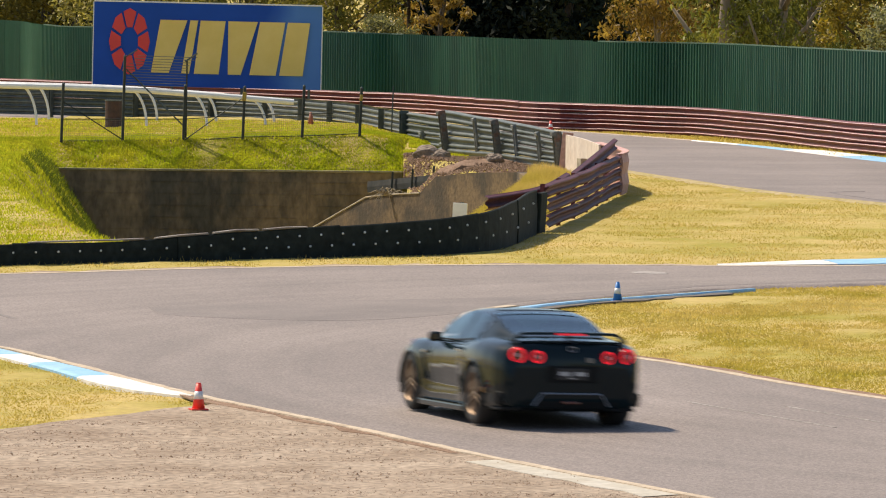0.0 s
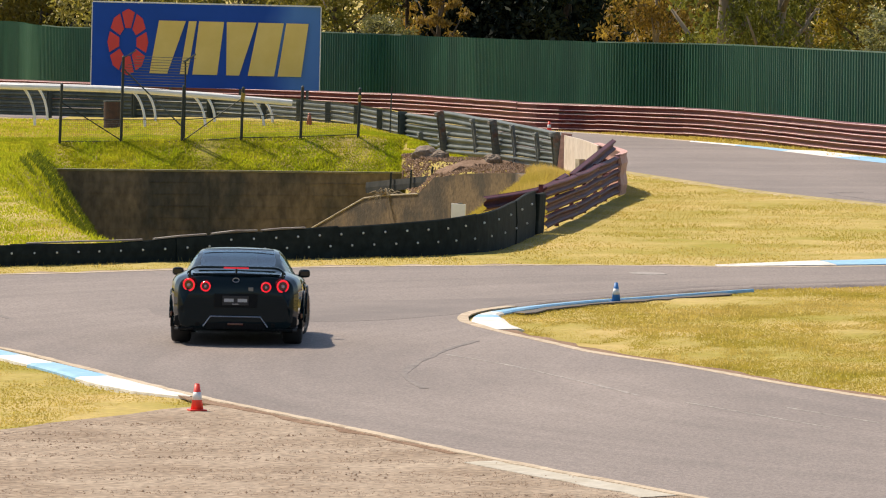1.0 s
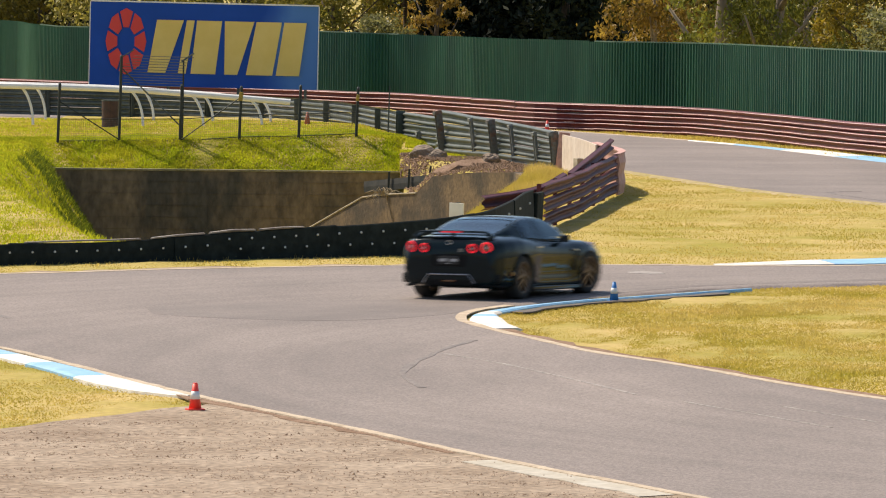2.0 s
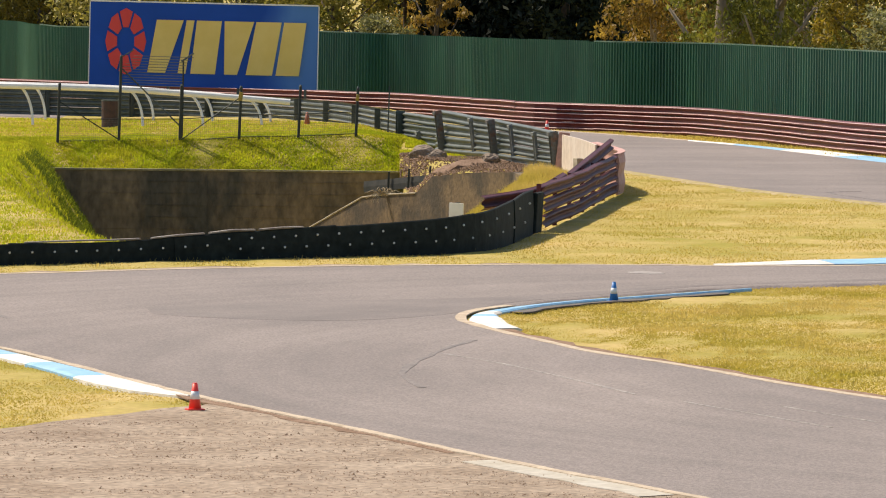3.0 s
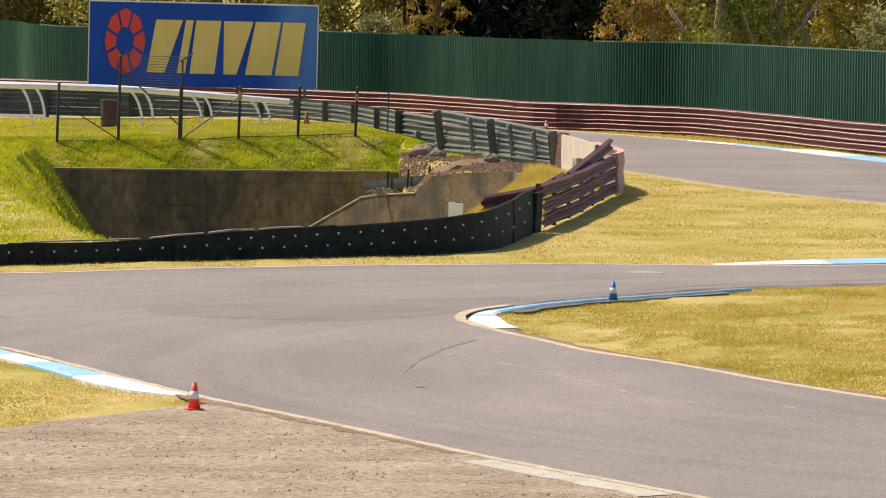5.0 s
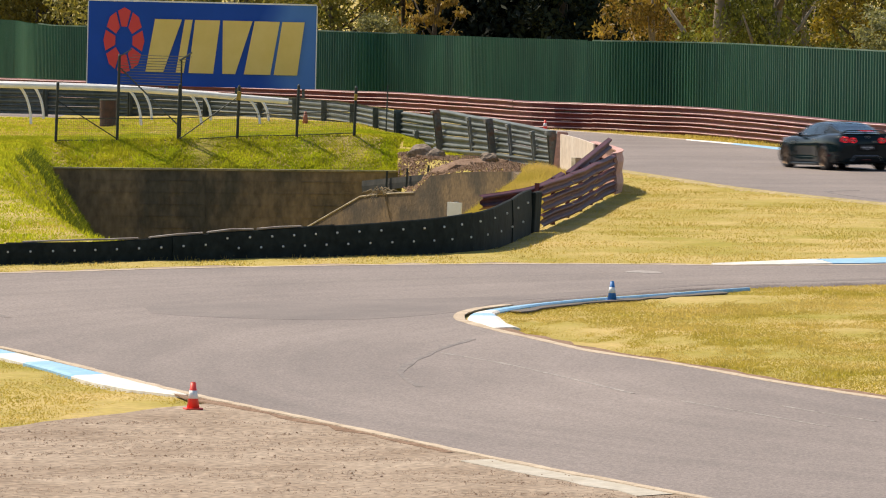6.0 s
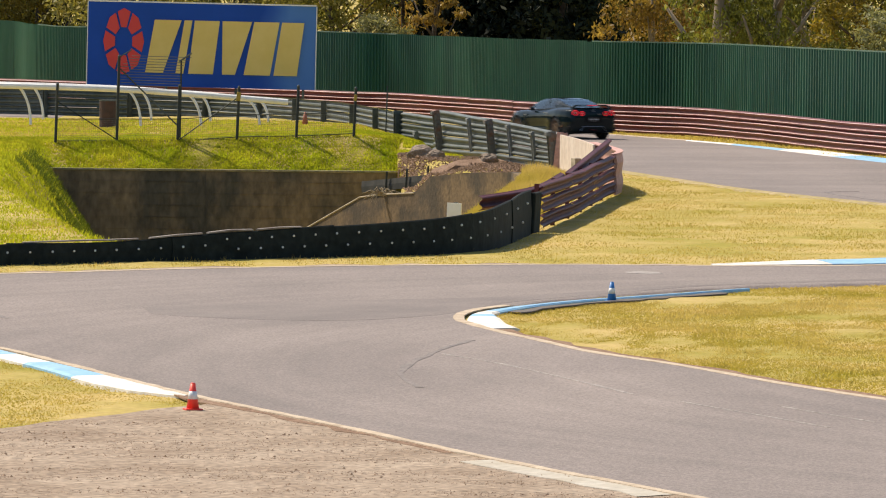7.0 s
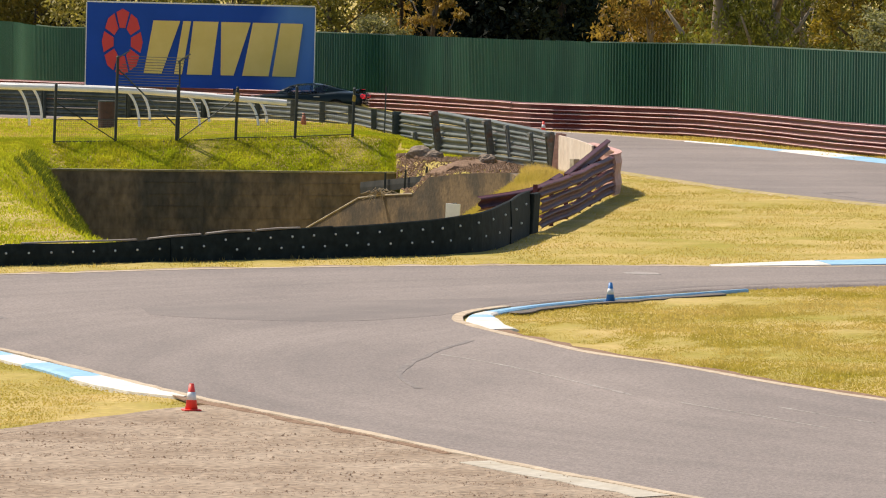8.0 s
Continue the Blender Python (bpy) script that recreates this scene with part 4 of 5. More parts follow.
def wire_fence():
    g = tagged(new("wire_fence"), "low dark steel wire fence with braced posts", "fence")
    posts = [(-11.88, 0.10, 1.78), (-10.0, 0.12, 2.62), (-8.14, 0.14, 1.72), (-6.32, 0.28, 1.55), (-4.5, 0.33, 1.55), (-2.74, 0.42, 1.42)]
    tops = []
    for x, z, h in posts:
        part("post", tube([(x, 221.60, z - 0.3), (x + 0.06, 221.60, z + h)], 0.045, 8), M["dark_post"], g)
        part("post_cap", tube([(x + 0.06, 221.60, z + h), (x + 0.062, 221.60, z + h + 0.05)], [0.05, 0.02], 8), M["galv"], g)
        tops.append((x + 0.04, z))
    for (x, z), (u, v) in zip(tops, tops[1:]):
        for hh in (0.70, 0.03):
            part("rail", tube([(x, 221.60, z + hh), (u, 221.60, v + hh)], 0.014, 5), M["dark_post"], g)
    for (x, z), (u, v) in ((tops[0], tops[1]), (tops[3], tops[2])):
        part("brace", tube([(x, 221.57, z + 1.25), (u, 221.57, v + 0.05)], 0.018, 5), M["dark_post"], g)
    part("tie", box((0.13, 0.1, 0.28), (-6.27, 221.56, 1.55), (0, 8, 0), bevel=0.03), M["yellow_tie"], g, "tattered yellow tie")
    part("tie", box((0.1, 0.09, 0.2), (-2.69, 221.56, 1.55), (0, 8, 0), bevel=0.03), M["yellow_tie"], g, "tattered yellow tie")
    bm = bmesh.new()
    for (x, z), (u, v) in zip(tops, tops[1:]):
        for k in range(1, 30):
            f = k / 30
            add_tube(bm, [(x + (u - x) * f, 221.62, z + (v - z) * f + 0.03), (x + (u - x) * f, 221.62, z + (v - z) * f + 0.7)], 0.0022, 3, cap=False)
        for k in range(1, 11):
            add_tube(bm, [(x, 221.62, z + 0.065 * k), (u, 221.62, v + 0.065 * k)], 0.0022, 3, cap=False)
    ob = part("wire_mesh", bm, M["galv"], g, kind="stuff")
    # barbed outrigger panel beside the tall post
    for k in range(13):
        z = 1.78 + 0.082 * k
        ox = 0.0 if k < 9 else 0.09 * (k - 8)
        part("wire", tube([(-9.9 + ox, 221.60, z), (-8.05 + ox * 0.9, 221.60, z - 0.04)], 0.009, 4), M["galv"], g)
    part("arm", tube([(-9.93, 221.60, 2.72), (-9.55, 221.60, 2.95)], 0.02, 6), M["galv"], g)
    part("arm", tube([(-8.1, 221.60, 2.60), (-7.72, 221.60, 2.86)], 0.03, 6), M["galv"], g)
    part("post", tube([(-8.06, 221.70, 0.1), (-8.04, 221.70, 2.66)], 0.03, 6), M["dark_post"], g)
    part("brace", tube([(-9.9, 221.65, 2.35), (-8.1, 221.65, 0.6)], 0.025, 6), M["galv"], g)


M["yellow_tie"] = material("weathered_yellow_tape", (0.42, 0.30, 0.04), (0.25, 0.17, 0.03), 8, 0.7)
wire_fence()
tagged(part("slim_pole", tube([(-1.8, 226.4, 0.1), (-1.75, 226.4, 1.85)], 0.025, 6), M["galv"]), "slim grey steel pole behind the bank", "pole")
M["drum"] = material("dark_drum_paint", (0.035, 0.02, 0.016), (0.07, 0.03, 0.02), 5, 0.6)
drum = tagged(new("drum"), "dark rusted steel drum beside a post", "drum")
dbm = bmesh.new()
for z0, z1, r0 in ((0, 0.28, 0.285), (0.28, 0.31, 0.30), (0.31, 0.58, 0.285), (0.58, 0.61, 0.30), (0.61, 0.88, 0.285)):
    add_tube(dbm, [(0, 0, z0), (0, 0, z1)], r0, 18)
part("shell", dbm, M["drum"], drum)
part("rim", tube([(0, 0, 0.87), (0, 0, 0.91)], 0.30, 18), M["galv"], drum)
drum.matrix_world = pose(-11.2, 241.6, 0.14, 0, 0, 0)


# ---------- traffic cones ----------
def cone(label, x, y, z, colour, h, tilt=0, band=True):
    c = tagged(new("traffic_cone"), label, "cone", group="traffic cones")
    k = h / 0.31
    part("base", box((0.205 * k, 0.205 * k, 0.018 * k), (0, 0, 0.009 * k), (0, 0, 15), bevel=0.006 * k), colour, c)
    def shell(z0, z1, grow=0.0):
        r = lambda q: (0.080 - 0.16 * q / k) * k + grow
        return tube([(0, 0, z0 * k), (0, 0, z1 * k)], [r(z0 * k), r(z1 * k)], 20)
    part("body", shell(0.018, 0.315), colour, c, smooth=True)
    if band:
        part("reflective_band", shell(0.13, 0.225, 0.002), M["white_plain"], c, "white reflective band", smooth=True)
    part("tip", tube([(0, 0, 0.315 * k), (0, 0, 0.325 * k)], [0.0296 * k, 0.024 * k], 16), colour, c)
    c.matrix_world = pose(x, y * YU, z, 0, tilt, 0)
    return c


M["cone_red"] = material("fluorescent_red_plastic", (0.86, 0.055, 0.035), (0.75, 0.05, 0.03), 6, 0.45)
M["cone_blue"] = material("blue_plastic", (0.02, 0.16, 0.45), (0.03, 0.19, 0.5), 6, 0.45)
M["cone_faded"] = material("faded_orange_plastic", (0.36, 0.10, 0.045), (0.28, 0.09, 0.05), 6, 0.6)
cone("small red and white traffic cone on the verge", -3.0, 54.75, 0.01, M["cone_red"], 0.315)
cone("small blue and white traffic cone beside the kerb", 2.8, 74.15, -0.01, M["cone_blue"], 0.31)
cone("red traffic cone before the far crash barrier", 3.5, 155.4, 0.0, M["cone_red"], 0.36)
cone("faded orange cone behind the grey barrier", -4.55, 149.0, 0.30, M["cone_faded"], 0.45, band=False)


# ---------- grass ----------
M["blade"] = leafy(material("grass_blades", (0.368, 0.308, 0.050), (0.57, 0.42, 0.160), 0.30, 0.8, fine=(1.6, 0.08), random_tint=0.05, spec=0.15, stretch=(1, 0.55, 1), mix=(0.33, 0.68)), 0.5, (1.15, 1.15, 0.9))
M["blade_green"] = leafy(material("green_grass_blades", (0.275, 0.325, 0.016), (0.42, 0.40, 0.032), 0.8, 0.75, fine=(2, 0.3), random_tint=0.22, spec=0.15), 0.5, (1.2, 1.2, 0.8))


def inside_poly(x, y, poly):
    """Which points lie inside a plan polygon (numpy arrays)."""
    r = np.zeros(len(x), bool)
    n = len(poly)
    for i in range(n):
        (x1, y1), (x2, y2) = poly[i][:2], poly[(i + 1) % n][:2]
        cond = (y1 > y) != (y2 > y)
        if y1 != y2:
            r ^= cond & (x < (x2 - x1) * (y - y1) / (y2 - y1) + x1)
    return r


ROAD_AREAS = [spline(NEAR_EDGE, 1.0) + spline(ISLAND, 0.5) + spline(FAR_B, 1.0)[::-1], spline(NEAR_C, 1.0) + spline(FAR_C, 1.0)[::-1], dl]


def grass_patch(name, label, count, xr, yr, h, mat, seed, keep=None, lean=0.5, width=0.012, areas=None):
    """Many short grass blades scattered over a stretch of the plan, off the asphalt."""
    rng = np.random.default_rng(seed)
    x, y = rng.uniform(*xr, count), rng.uniform(*yr, count)
    ok = np.ones(count, bool)
    for poly in ROAD_AREAS if areas is None else areas:
        ok &= ~inside_poly(x, y, poly)
    if keep:
        ok &= np.array([keep(a, b) for a, b in zip(x, y)])
    x, y = x[ok], y[ok]
    n = len(x)
    z = np.array([ground_z(a, b) for a, b in zip(x, y)]) - 0.03
    clump = np.array([0.55 + 0.9 * max(0.0, 0.5 + noise.noise((a * 0.9, b * 0.45, seed))) for a, b in zip(x, y)])
    hh = rng.uniform(h[0], h[1], n) * clump
    ang, la = rng.uniform(0, 2 * np.pi, n), rng.uniform(0, 2 * np.pi, n)
    y = y * YU
    dx, dy = np.cos(ang) * width, np.sin(ang) * width * 0.6
    lx, ly = np.cos(la) * hh * lean, np.sin(la) * hh * lean
    v = np.empty((n, 3, 3))
    v[:, 0] = np.stack((x - dx, y - dy, z), 1)
    v[:, 1] = np.stack((x + dx, y + dy, z), 1)
    v[:, 2] = np.stack((x + lx, y + ly, z + hh), 1)
    me = bpy.data.meshes.new(name)
    me.from_pydata(v.reshape(-1, 3).tolist(), [], np.arange(3 * n).reshape(-1, 3).tolist())
    me.materials.append(mat)
    return tagged(new(name, me), label, "grass", kind="stuff")


grass_patch("grass", "dry yellow-green grass on the track's island", 190000, (0.5, 9.5), (56, 80), (0.010, 0.030), M["blade"], 1)
grass_patch("grass", "dry yellowing grass between the two tracks", 150000, (-9, 11.5), (79, 125), (0.010, 0.034), M["blade"], 2,
            lambda a, b: not (b > 88 and ground_z(a, b) < -0.05))
grass_patch("grass", "dry grass on the level ground beside the underpass", 70000, (-16, -6), (88, 137.3), (0.02, 0.07), M["blade_green"], 10, lambda a, b: ground_z(a, b) > -0.3, width=0.018)
grass_patch("grass", "yellow-green grass beside the painted kerb", 40000, (-8, -2.8), (49.5, 64), (0.008, 0.022), M["blade"], 3)
grass_patch("grass", "lush green grass on the bank above the wall", 150000, (-16, 0.2), (137.35, 141), (0.03, 0.10), M["blade_green"], 4, width=0.02)
grass_patch("grass", "green grass on the slope beside the rocks", 26000, (-2.2, 0.6), (126.5, 137), (0.02, 0.07), M["blade_green"], 12, lambda a, b: a > pit_right(b) and (b > 134.5 or a > 0.2) and ((a - 0.95) / 0.9) ** 2 + ((b - 128) / 3.2) ** 2 > 1, width=0.02)
grass_patch("grass", "green grass on the slope of the underpass", 110000, (-15.5, -5), (88, 137.3), (0.04, 0.13), M["blade_green"], 5, lambda a, b: -3.2 < ground_z(a, b) < -0.02 or (b > 112 and a < -10), width=0.024)
grass_patch("grass", "dry grass on the level top of the bank", 60000, (-19, 0), (141, 160), (0.02, 0.07), M["blade_green"], 6, width=0.02)
grass_patch("grass", "yellowing grass tufts on top of the bank", 40000, (-19, 0), (139, 160), (0.02, 0.07), M["blade"], 14, width=0.02)
grass_patch("grass", "grass strip between track and red barrier", 30000, (2, 14), (134, 160), (0.03, 0.10), M["blade"], 7, width=0.02)
grass_patch("grass", "long dry grass inside the barrier's bend", 80000, (-0.4, 3.7), (95, 121.4), (0.05, 0.17), M["blade"], 8, lambda a, b: a > pit_right(b) - 1.9 and a < 2.0 + (b - 95) * 0.07, width=0.007)
grass_patch("grass", "tall dry weeds along the rubber belt", 4500, (-8.5, 1.6), (81.3, 88), (0.025, 0.085), M["blade"], 9,
            lambda a, b: abs(b - 0.12 - lerp([(-8, 82.0), (-6.1, 83.1), (-4, 84.1), (-2, 85.3), (0, 86.5), (0.95, 88.1)], a)) < 0.35, width=0.006)


grass_patch("grass", "thin green weeds along the asphalt edge", 5000, (-1.2, 2.2), (46, 53.5), (0.015, 0.05), M["blade_green"], 13,
            lambda a, b: -0.62 < (a - float(np.interp(-b, [-53.1, -49.4, -46.0], [-1.2, 0.7, 2.7]))) * 0.89 < -0.34 and noise.noise((a * 1.5, b, 3)) > -0.1, areas=ROAD_AREAS[:2])


M["weed"] = leafy(material("dark_green_weeds", (0.09, 0.13, 0.016), (0.17, 0.20, 0.025), 1.5, 0.8, fine=(4, 0.3), random_tint=0.3, spec=0.1), 0.4, (1.2, 1.2, 0.8))
grass_patch("weeds", "rough dark green weeds along the underpass wall", 60000, (-14, -5), (129.5, 137.2), (0.05, 0.17), M["weed"], 15,
            lambda a, b: -3.2 < ground_z(a, b) < -0.1 and noise.noise((a * 0.8, b * 0.5, 7)) > -0.05 - 0.25 * (b > 134), width=0.02, lean=0.8)


def pebbles():
    """Loose stones on the gravel verge, as one mesh."""
    rng = np.random.default_rng(4)
    n = 16000
    x = rng.uniform(-7, 3, n)
    rut = rng.choice(np.array((45.2, 46.1, 47.3, 48.0, 49.4, 50.3, 51.0, 51.9, 53.1)), n)
    y = np.where(rng.random(n) < 0.72, rut + rng.normal(0, 0.13, n) + 0.12 * np.sin(x * 0.9 + rut), rng.uniform(44, 55.5, n))
    ok = inside_poly(x, y, dl)
    x, y = x[ok], y[ok]
    verts, faces = [], []
    for a, b in zip(x, y):
        b *= YU
        s = rng.uniform(0.004, 0.012) * (2.0 if rng.random() < 0.03 else 1)
        k = len(verts)
        verts += [(a - s, b, 0.006), (a, b - s, 0.006), (a + s, b, 0.006), (a, b + s, 0.006), (a + rng.uniform(-0.3, 0.3) * s, b, 0.006 + s * 0.9)]
        faces += [(k, k + 1, k + 4), (k + 1, k + 2, k + 4), (k + 2, k + 3, k + 4), (k + 3, k, k + 4)]
    me = bpy.data.meshes.new("pebbles")
    me.from_pydata(verts, [], faces)
    me.materials.append(M["soil"])
    tagged(new("pebbles", me), "loose brown pebbles on the gravel verge", "gravel", kind="stuff")


pebbles()


# ---------- trees behind the fence ----------
def leaf_material(name, a, b):
    return leafy(material(name, a, b, 0.7, 0.6, random_tint=0.5, spec=0.3), 0.4, (1.2, 1.2, 0.8))


M["bark"] = material("pale_gum_bark", (0.30, 0.25, 0.19), (0.18, 0.14, 0.10), 1.5, 0.9, fine=(6, 0.25), stretch=(1, 1, 0.3), bump=0.02, bump_scale=5)
M["bark_dark"] = material("dark_bark", (0.07, 0.055, 0.04), (0.11, 0.085, 0.06), 2, 0.95, fine=(8, 0.3))
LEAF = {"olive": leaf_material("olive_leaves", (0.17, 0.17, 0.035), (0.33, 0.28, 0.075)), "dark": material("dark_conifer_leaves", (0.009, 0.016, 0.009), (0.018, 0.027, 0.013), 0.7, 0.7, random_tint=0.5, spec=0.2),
        "rust": leaf_material("rusty_gum_leaves", (0.20, 0.125, 0.03), (0.36, 0.25, 0.06)), "yellow": leaf_material("yellow_wattle_leaves", (0.33, 0.24, 0.03), (0.17, 0.15, 0.03)),
        "silver": leaf_material("silvery_leaves", (0.27, 0.26, 0.13), (0.19, 0.19, 0.08)), "green": leaf_material("green_leaves", (0.11, 0.125, 0.025), (0.20, 0.195, 0.04))}


def tree(label, x, y, height, radius, crown_low, leaves, leaf, kind, bark, seed, trunk_r=0.16, lean=0.0, category="tree", limbs=6):
    """A tapered trunk with limbs, and a crown of many small leaves in uneven clumps."""
    r = np.random.default_rng(seed)
    t = tagged(new("tree"), label, category, group="trees behind the fence")
    bm = bmesh.new()
    path = [(lean * (k / 6) * height * 0.5 + 0.10 * math.sin(seed + k), 0.08 * math.cos(seed * 2 + k), height * 0.8 * k / 6) for k in range(7)]
    add_tube(bm, path, [trunk_r * (1 - 0.13 * k) for k in range(7)], 9)
    tips = []
    for k in range(limbs):
        a = 2.4 * k + seed
        z = height * (0.16 + 0.5 * k / limbs)
        b = np.array((np.interp(z, [p[2] for p in path], [p[0] for p in path]), 0, z))
        e = b + np.array((math.cos(a) * radius * 0.75, math.sin(a) * radius * 0.75, height * 0.2))
        m = (b + e) / 2 + np.array((0, 0, -0.08 * height * 0.3))
        add_tube(bm, [tuple(b), tuple(m), tuple(e)], [trunk_r * 0.42, trunk_r * 0.28, trunk_r * 0.12], 6)
        tips.append(e)
    part("trunk", bm, bark, t, smooth=True)
    n_cl = max(10, leaves // 90)
    cl = []
    for i in range(n_cl):
        u = r.random()
        z = crown_low + (height - crown_low) * u
        k = (1 - (2 * u - 1) ** 2 * 0.75) if kind != "cone" else (1.05 - u)
        a, q = r.uniform(0, 2 * np.pi), radius * math.sqrt(r.uniform(0.15, 1.0)) * math.sqrt(max(0.05, k)) if kind != "cone" else radius * k * r.uniform(0.5, 1)
        cl.append((q * math.cos(a) + lean * height * 0.4, q * math.sin(a), z, radius * r.uniform(0.14, 0.30)))
    cl = np.array(cl)
    idx = r.integers(0, n_cl, leaves)
    c = cl[idx, :3] + r.normal(0, 1, (leaves, 3)) * cl[idx, 3:4] * (0.55, 0.55, 0.42)
    d1, d2 = r.normal(0, 1, (leaves, 3)), r.normal(0, 1, (leaves, 3))
    if kind == "droop":
        d1[:, 2] -= 1.3
    d1 /= np.linalg.norm(d1, axis=1, keepdims=True)
    d2 -= d1 * np.sum(d1 * d2, 1, keepdims=True)
    d2 /= np.linalg.norm(d2, axis=1, keepdims=True)
    s = r.uniform(0.6, 1.3, (leaves, 1)) * leaf
    v = np.stack((c - d1 * s, c + d2 * s * 0.42, c + d1 * s, c - d2 * s * 0.42), 1)
    me = bpy.data.meshes.new("crown")
    me.from_pydata(v.reshape(-1, 3).tolist(), [], np.arange(4 * leaves).reshape(-1, 4).tolist())
    me.materials.append(None)
    ob = new("crown", me)
    ob.parent = t
    t.location = (x, y * YU, 0)
    return t, me


def plant(label, x, y, height, radius, low, leaves, leaf, kind, bark, mat, seed, **kw):
    t, me = tree(label, x, y, height, radius, low, leaves, leaf, kind, M[bark], seed, **kw)
    me.materials[0] = LEAF[mat]


plant("olive-leaved tree behind the green fence", -21, 200, 12.5, 3.4, 0.8, 14000, 0.13, "round", "bark_dark", "olive", 1)
plant("yellow-green bushy tree behind the green fence", -17.6, 196, 6.5, 2.6, 0.6, 9000, 0.12, "round", "bark_dark", "yellow", 2)
plant("olive-leaved tree behind the advertising board", -13.5, 190, 8.0, 3.0, 0.8, 8000, 0.13, "round", "bark_dark", "olive", 3)
plant("olive-leaved tree behind the advertising board", -8.8, 188, 7.5, 3.0, 0.8, 9000, 0.13, "round", "bark_dark", "olive", 4)
plant("sunlit olive tree behind the green fence", -4.6, 182, 7.2, 2.6, 0.8, 11000, 0.12, "round", "bark_dark", "olive", 5)
plant("olive shrub at the green fence", -2.6, 176.5, 3.6, 1.4, 0.6, 5000, 0.09, "round", "bark_dark", "silver", 6, trunk_r=0.08)
plant("rusty-leaved tree behind the green fence", -1.6, 184, 8.0, 1.9, 0.8, 8000, 0.12, "droop", "bark_dark", "rust", 7)
plant("rusty-leaved tree before dark conifers", -0.3, 178, 7.0, 1.2, 0.8, 5000, 0.11, "droop", "bark_dark", "rust", 8)
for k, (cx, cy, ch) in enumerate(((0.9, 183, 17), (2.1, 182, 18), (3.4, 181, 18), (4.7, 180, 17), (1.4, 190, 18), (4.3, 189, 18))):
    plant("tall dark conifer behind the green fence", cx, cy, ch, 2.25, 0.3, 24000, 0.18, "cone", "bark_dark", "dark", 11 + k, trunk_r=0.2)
plant("rusty-leaved gum tree behind the green fence", 8.0, 172, 9.5, 2.2, 1.0, 9000, 0.11, "droop", "bark", "rust", 21)
plant("pale-trunked gum tree with thin foliage", 10.4, 168.5, 12, 2.8, 2.6, 6500, 0.11, "droop", "bark", "green", 22, trunk_r=0.46, limbs=7)
plant("forked pale gum tree behind the fence", 12.0, 168.0, 11, 2.6, 2.7, 6000, 0.11, "droop", "bark", "green", 23, trunk_r=0.30, lean=0.12, limbs=7)
plant("olive gum tree behind the green fence", 13.6, 172, 10, 2.6, 0.9, 9000, 0.12, "droop", "bark", "green", 24)
plant("yellow-flowering wattle behind the green fence", 14.6, 160, 6.5, 1.6, 0.8, 8000, 0.10, "round", "bark_dark", "yellow", 25)
plant("silvery shrub at the green fence", 15.0, 150.5, 4.2, 1.5, 0.6, 7000, 0.09, "round", "bark_dark", "silver", 26, trunk_r=0.08)
plant("green tree behind the green fence", 18.5, 165, 9, 2.8, 0.8, 8000, 0.13, "round", "bark", "green", 27)
for k in range(9):
    plant("bushy green tree behind the fence", 5.5 + 2.1 * k, 190 - 0.6 * k, 6.5 + (k % 3) * 0.8, 2.2, 0.1, 5500, 0.17, "round", "bark_dark", "green" if k % 2 else "olive", 70 + k)
# left of x -15 the extra height and leaves, out of view, only shade the fence
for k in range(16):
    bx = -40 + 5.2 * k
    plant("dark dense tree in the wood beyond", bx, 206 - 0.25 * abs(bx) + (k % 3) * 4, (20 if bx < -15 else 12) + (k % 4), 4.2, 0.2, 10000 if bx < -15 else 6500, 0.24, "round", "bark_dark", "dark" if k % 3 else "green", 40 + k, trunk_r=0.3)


# ---------- the car ----------
M["car_black"] = material("black_car_paint", (0.007, 0.015, 0.018), rough=0.05, spec=0.20)
M["trim_black"] = material("matt_black_trim", (0.004, 0.005, 0.006), (0.007, 0.008, 0.008), 5, 0.7, spec=0.2)
M["tyre"] = material("tyre_rubber", (0.014, 0.014, 0.014), (0.022, 0.021, 0.02), 8, 0.8)
M["bronze"] = material("dark_bronze_alloy", (0.19, 0.13, 0.085), rough=0.42, metal=0.75)
M["chrome"] = material("satin_silver_trim", (0.42, 0.42, 0.42), rough=0.3, metal=0.9)
M["exhaust"] = material("heat_stained_exhaust_steel", (0.20, 0.19, 0.18), rough=0.35, metal=0.9)
M["tail_red"] = material("lit_red_tail_lamp", (0.45, 0.006, 0.012), rough=0.2, emit=((1.0, 0.015, 0.035), 0.62))
M["lens_dark"] = material("smoked_red_lens", (0.07, 0.004, 0.006), rough=0.12, coat=1.0)
M["lens_core"] = material("pale_lamp_core", (0.42, 0.36, 0.38), rough=0.2)
M["stop_red"] = material("high_brake_lamp", (0.4, 0.01, 0.02), rough=0.25, emit=((1.0, 0.02, 0.04), 0.35))
M["plate"] = material("dark_number_plate", (0.012, 0.014, 0.018), rough=0.4)
M["plate_ink"] = material("pale_plate_bars", (0.42, 0.42, 0.42), rough=0.5)
M["seat"] = material("dark_grey_upholstery", (0.03, 0.03, 0.032), (0.045, 0.044, 0.044), 9, 0.8)


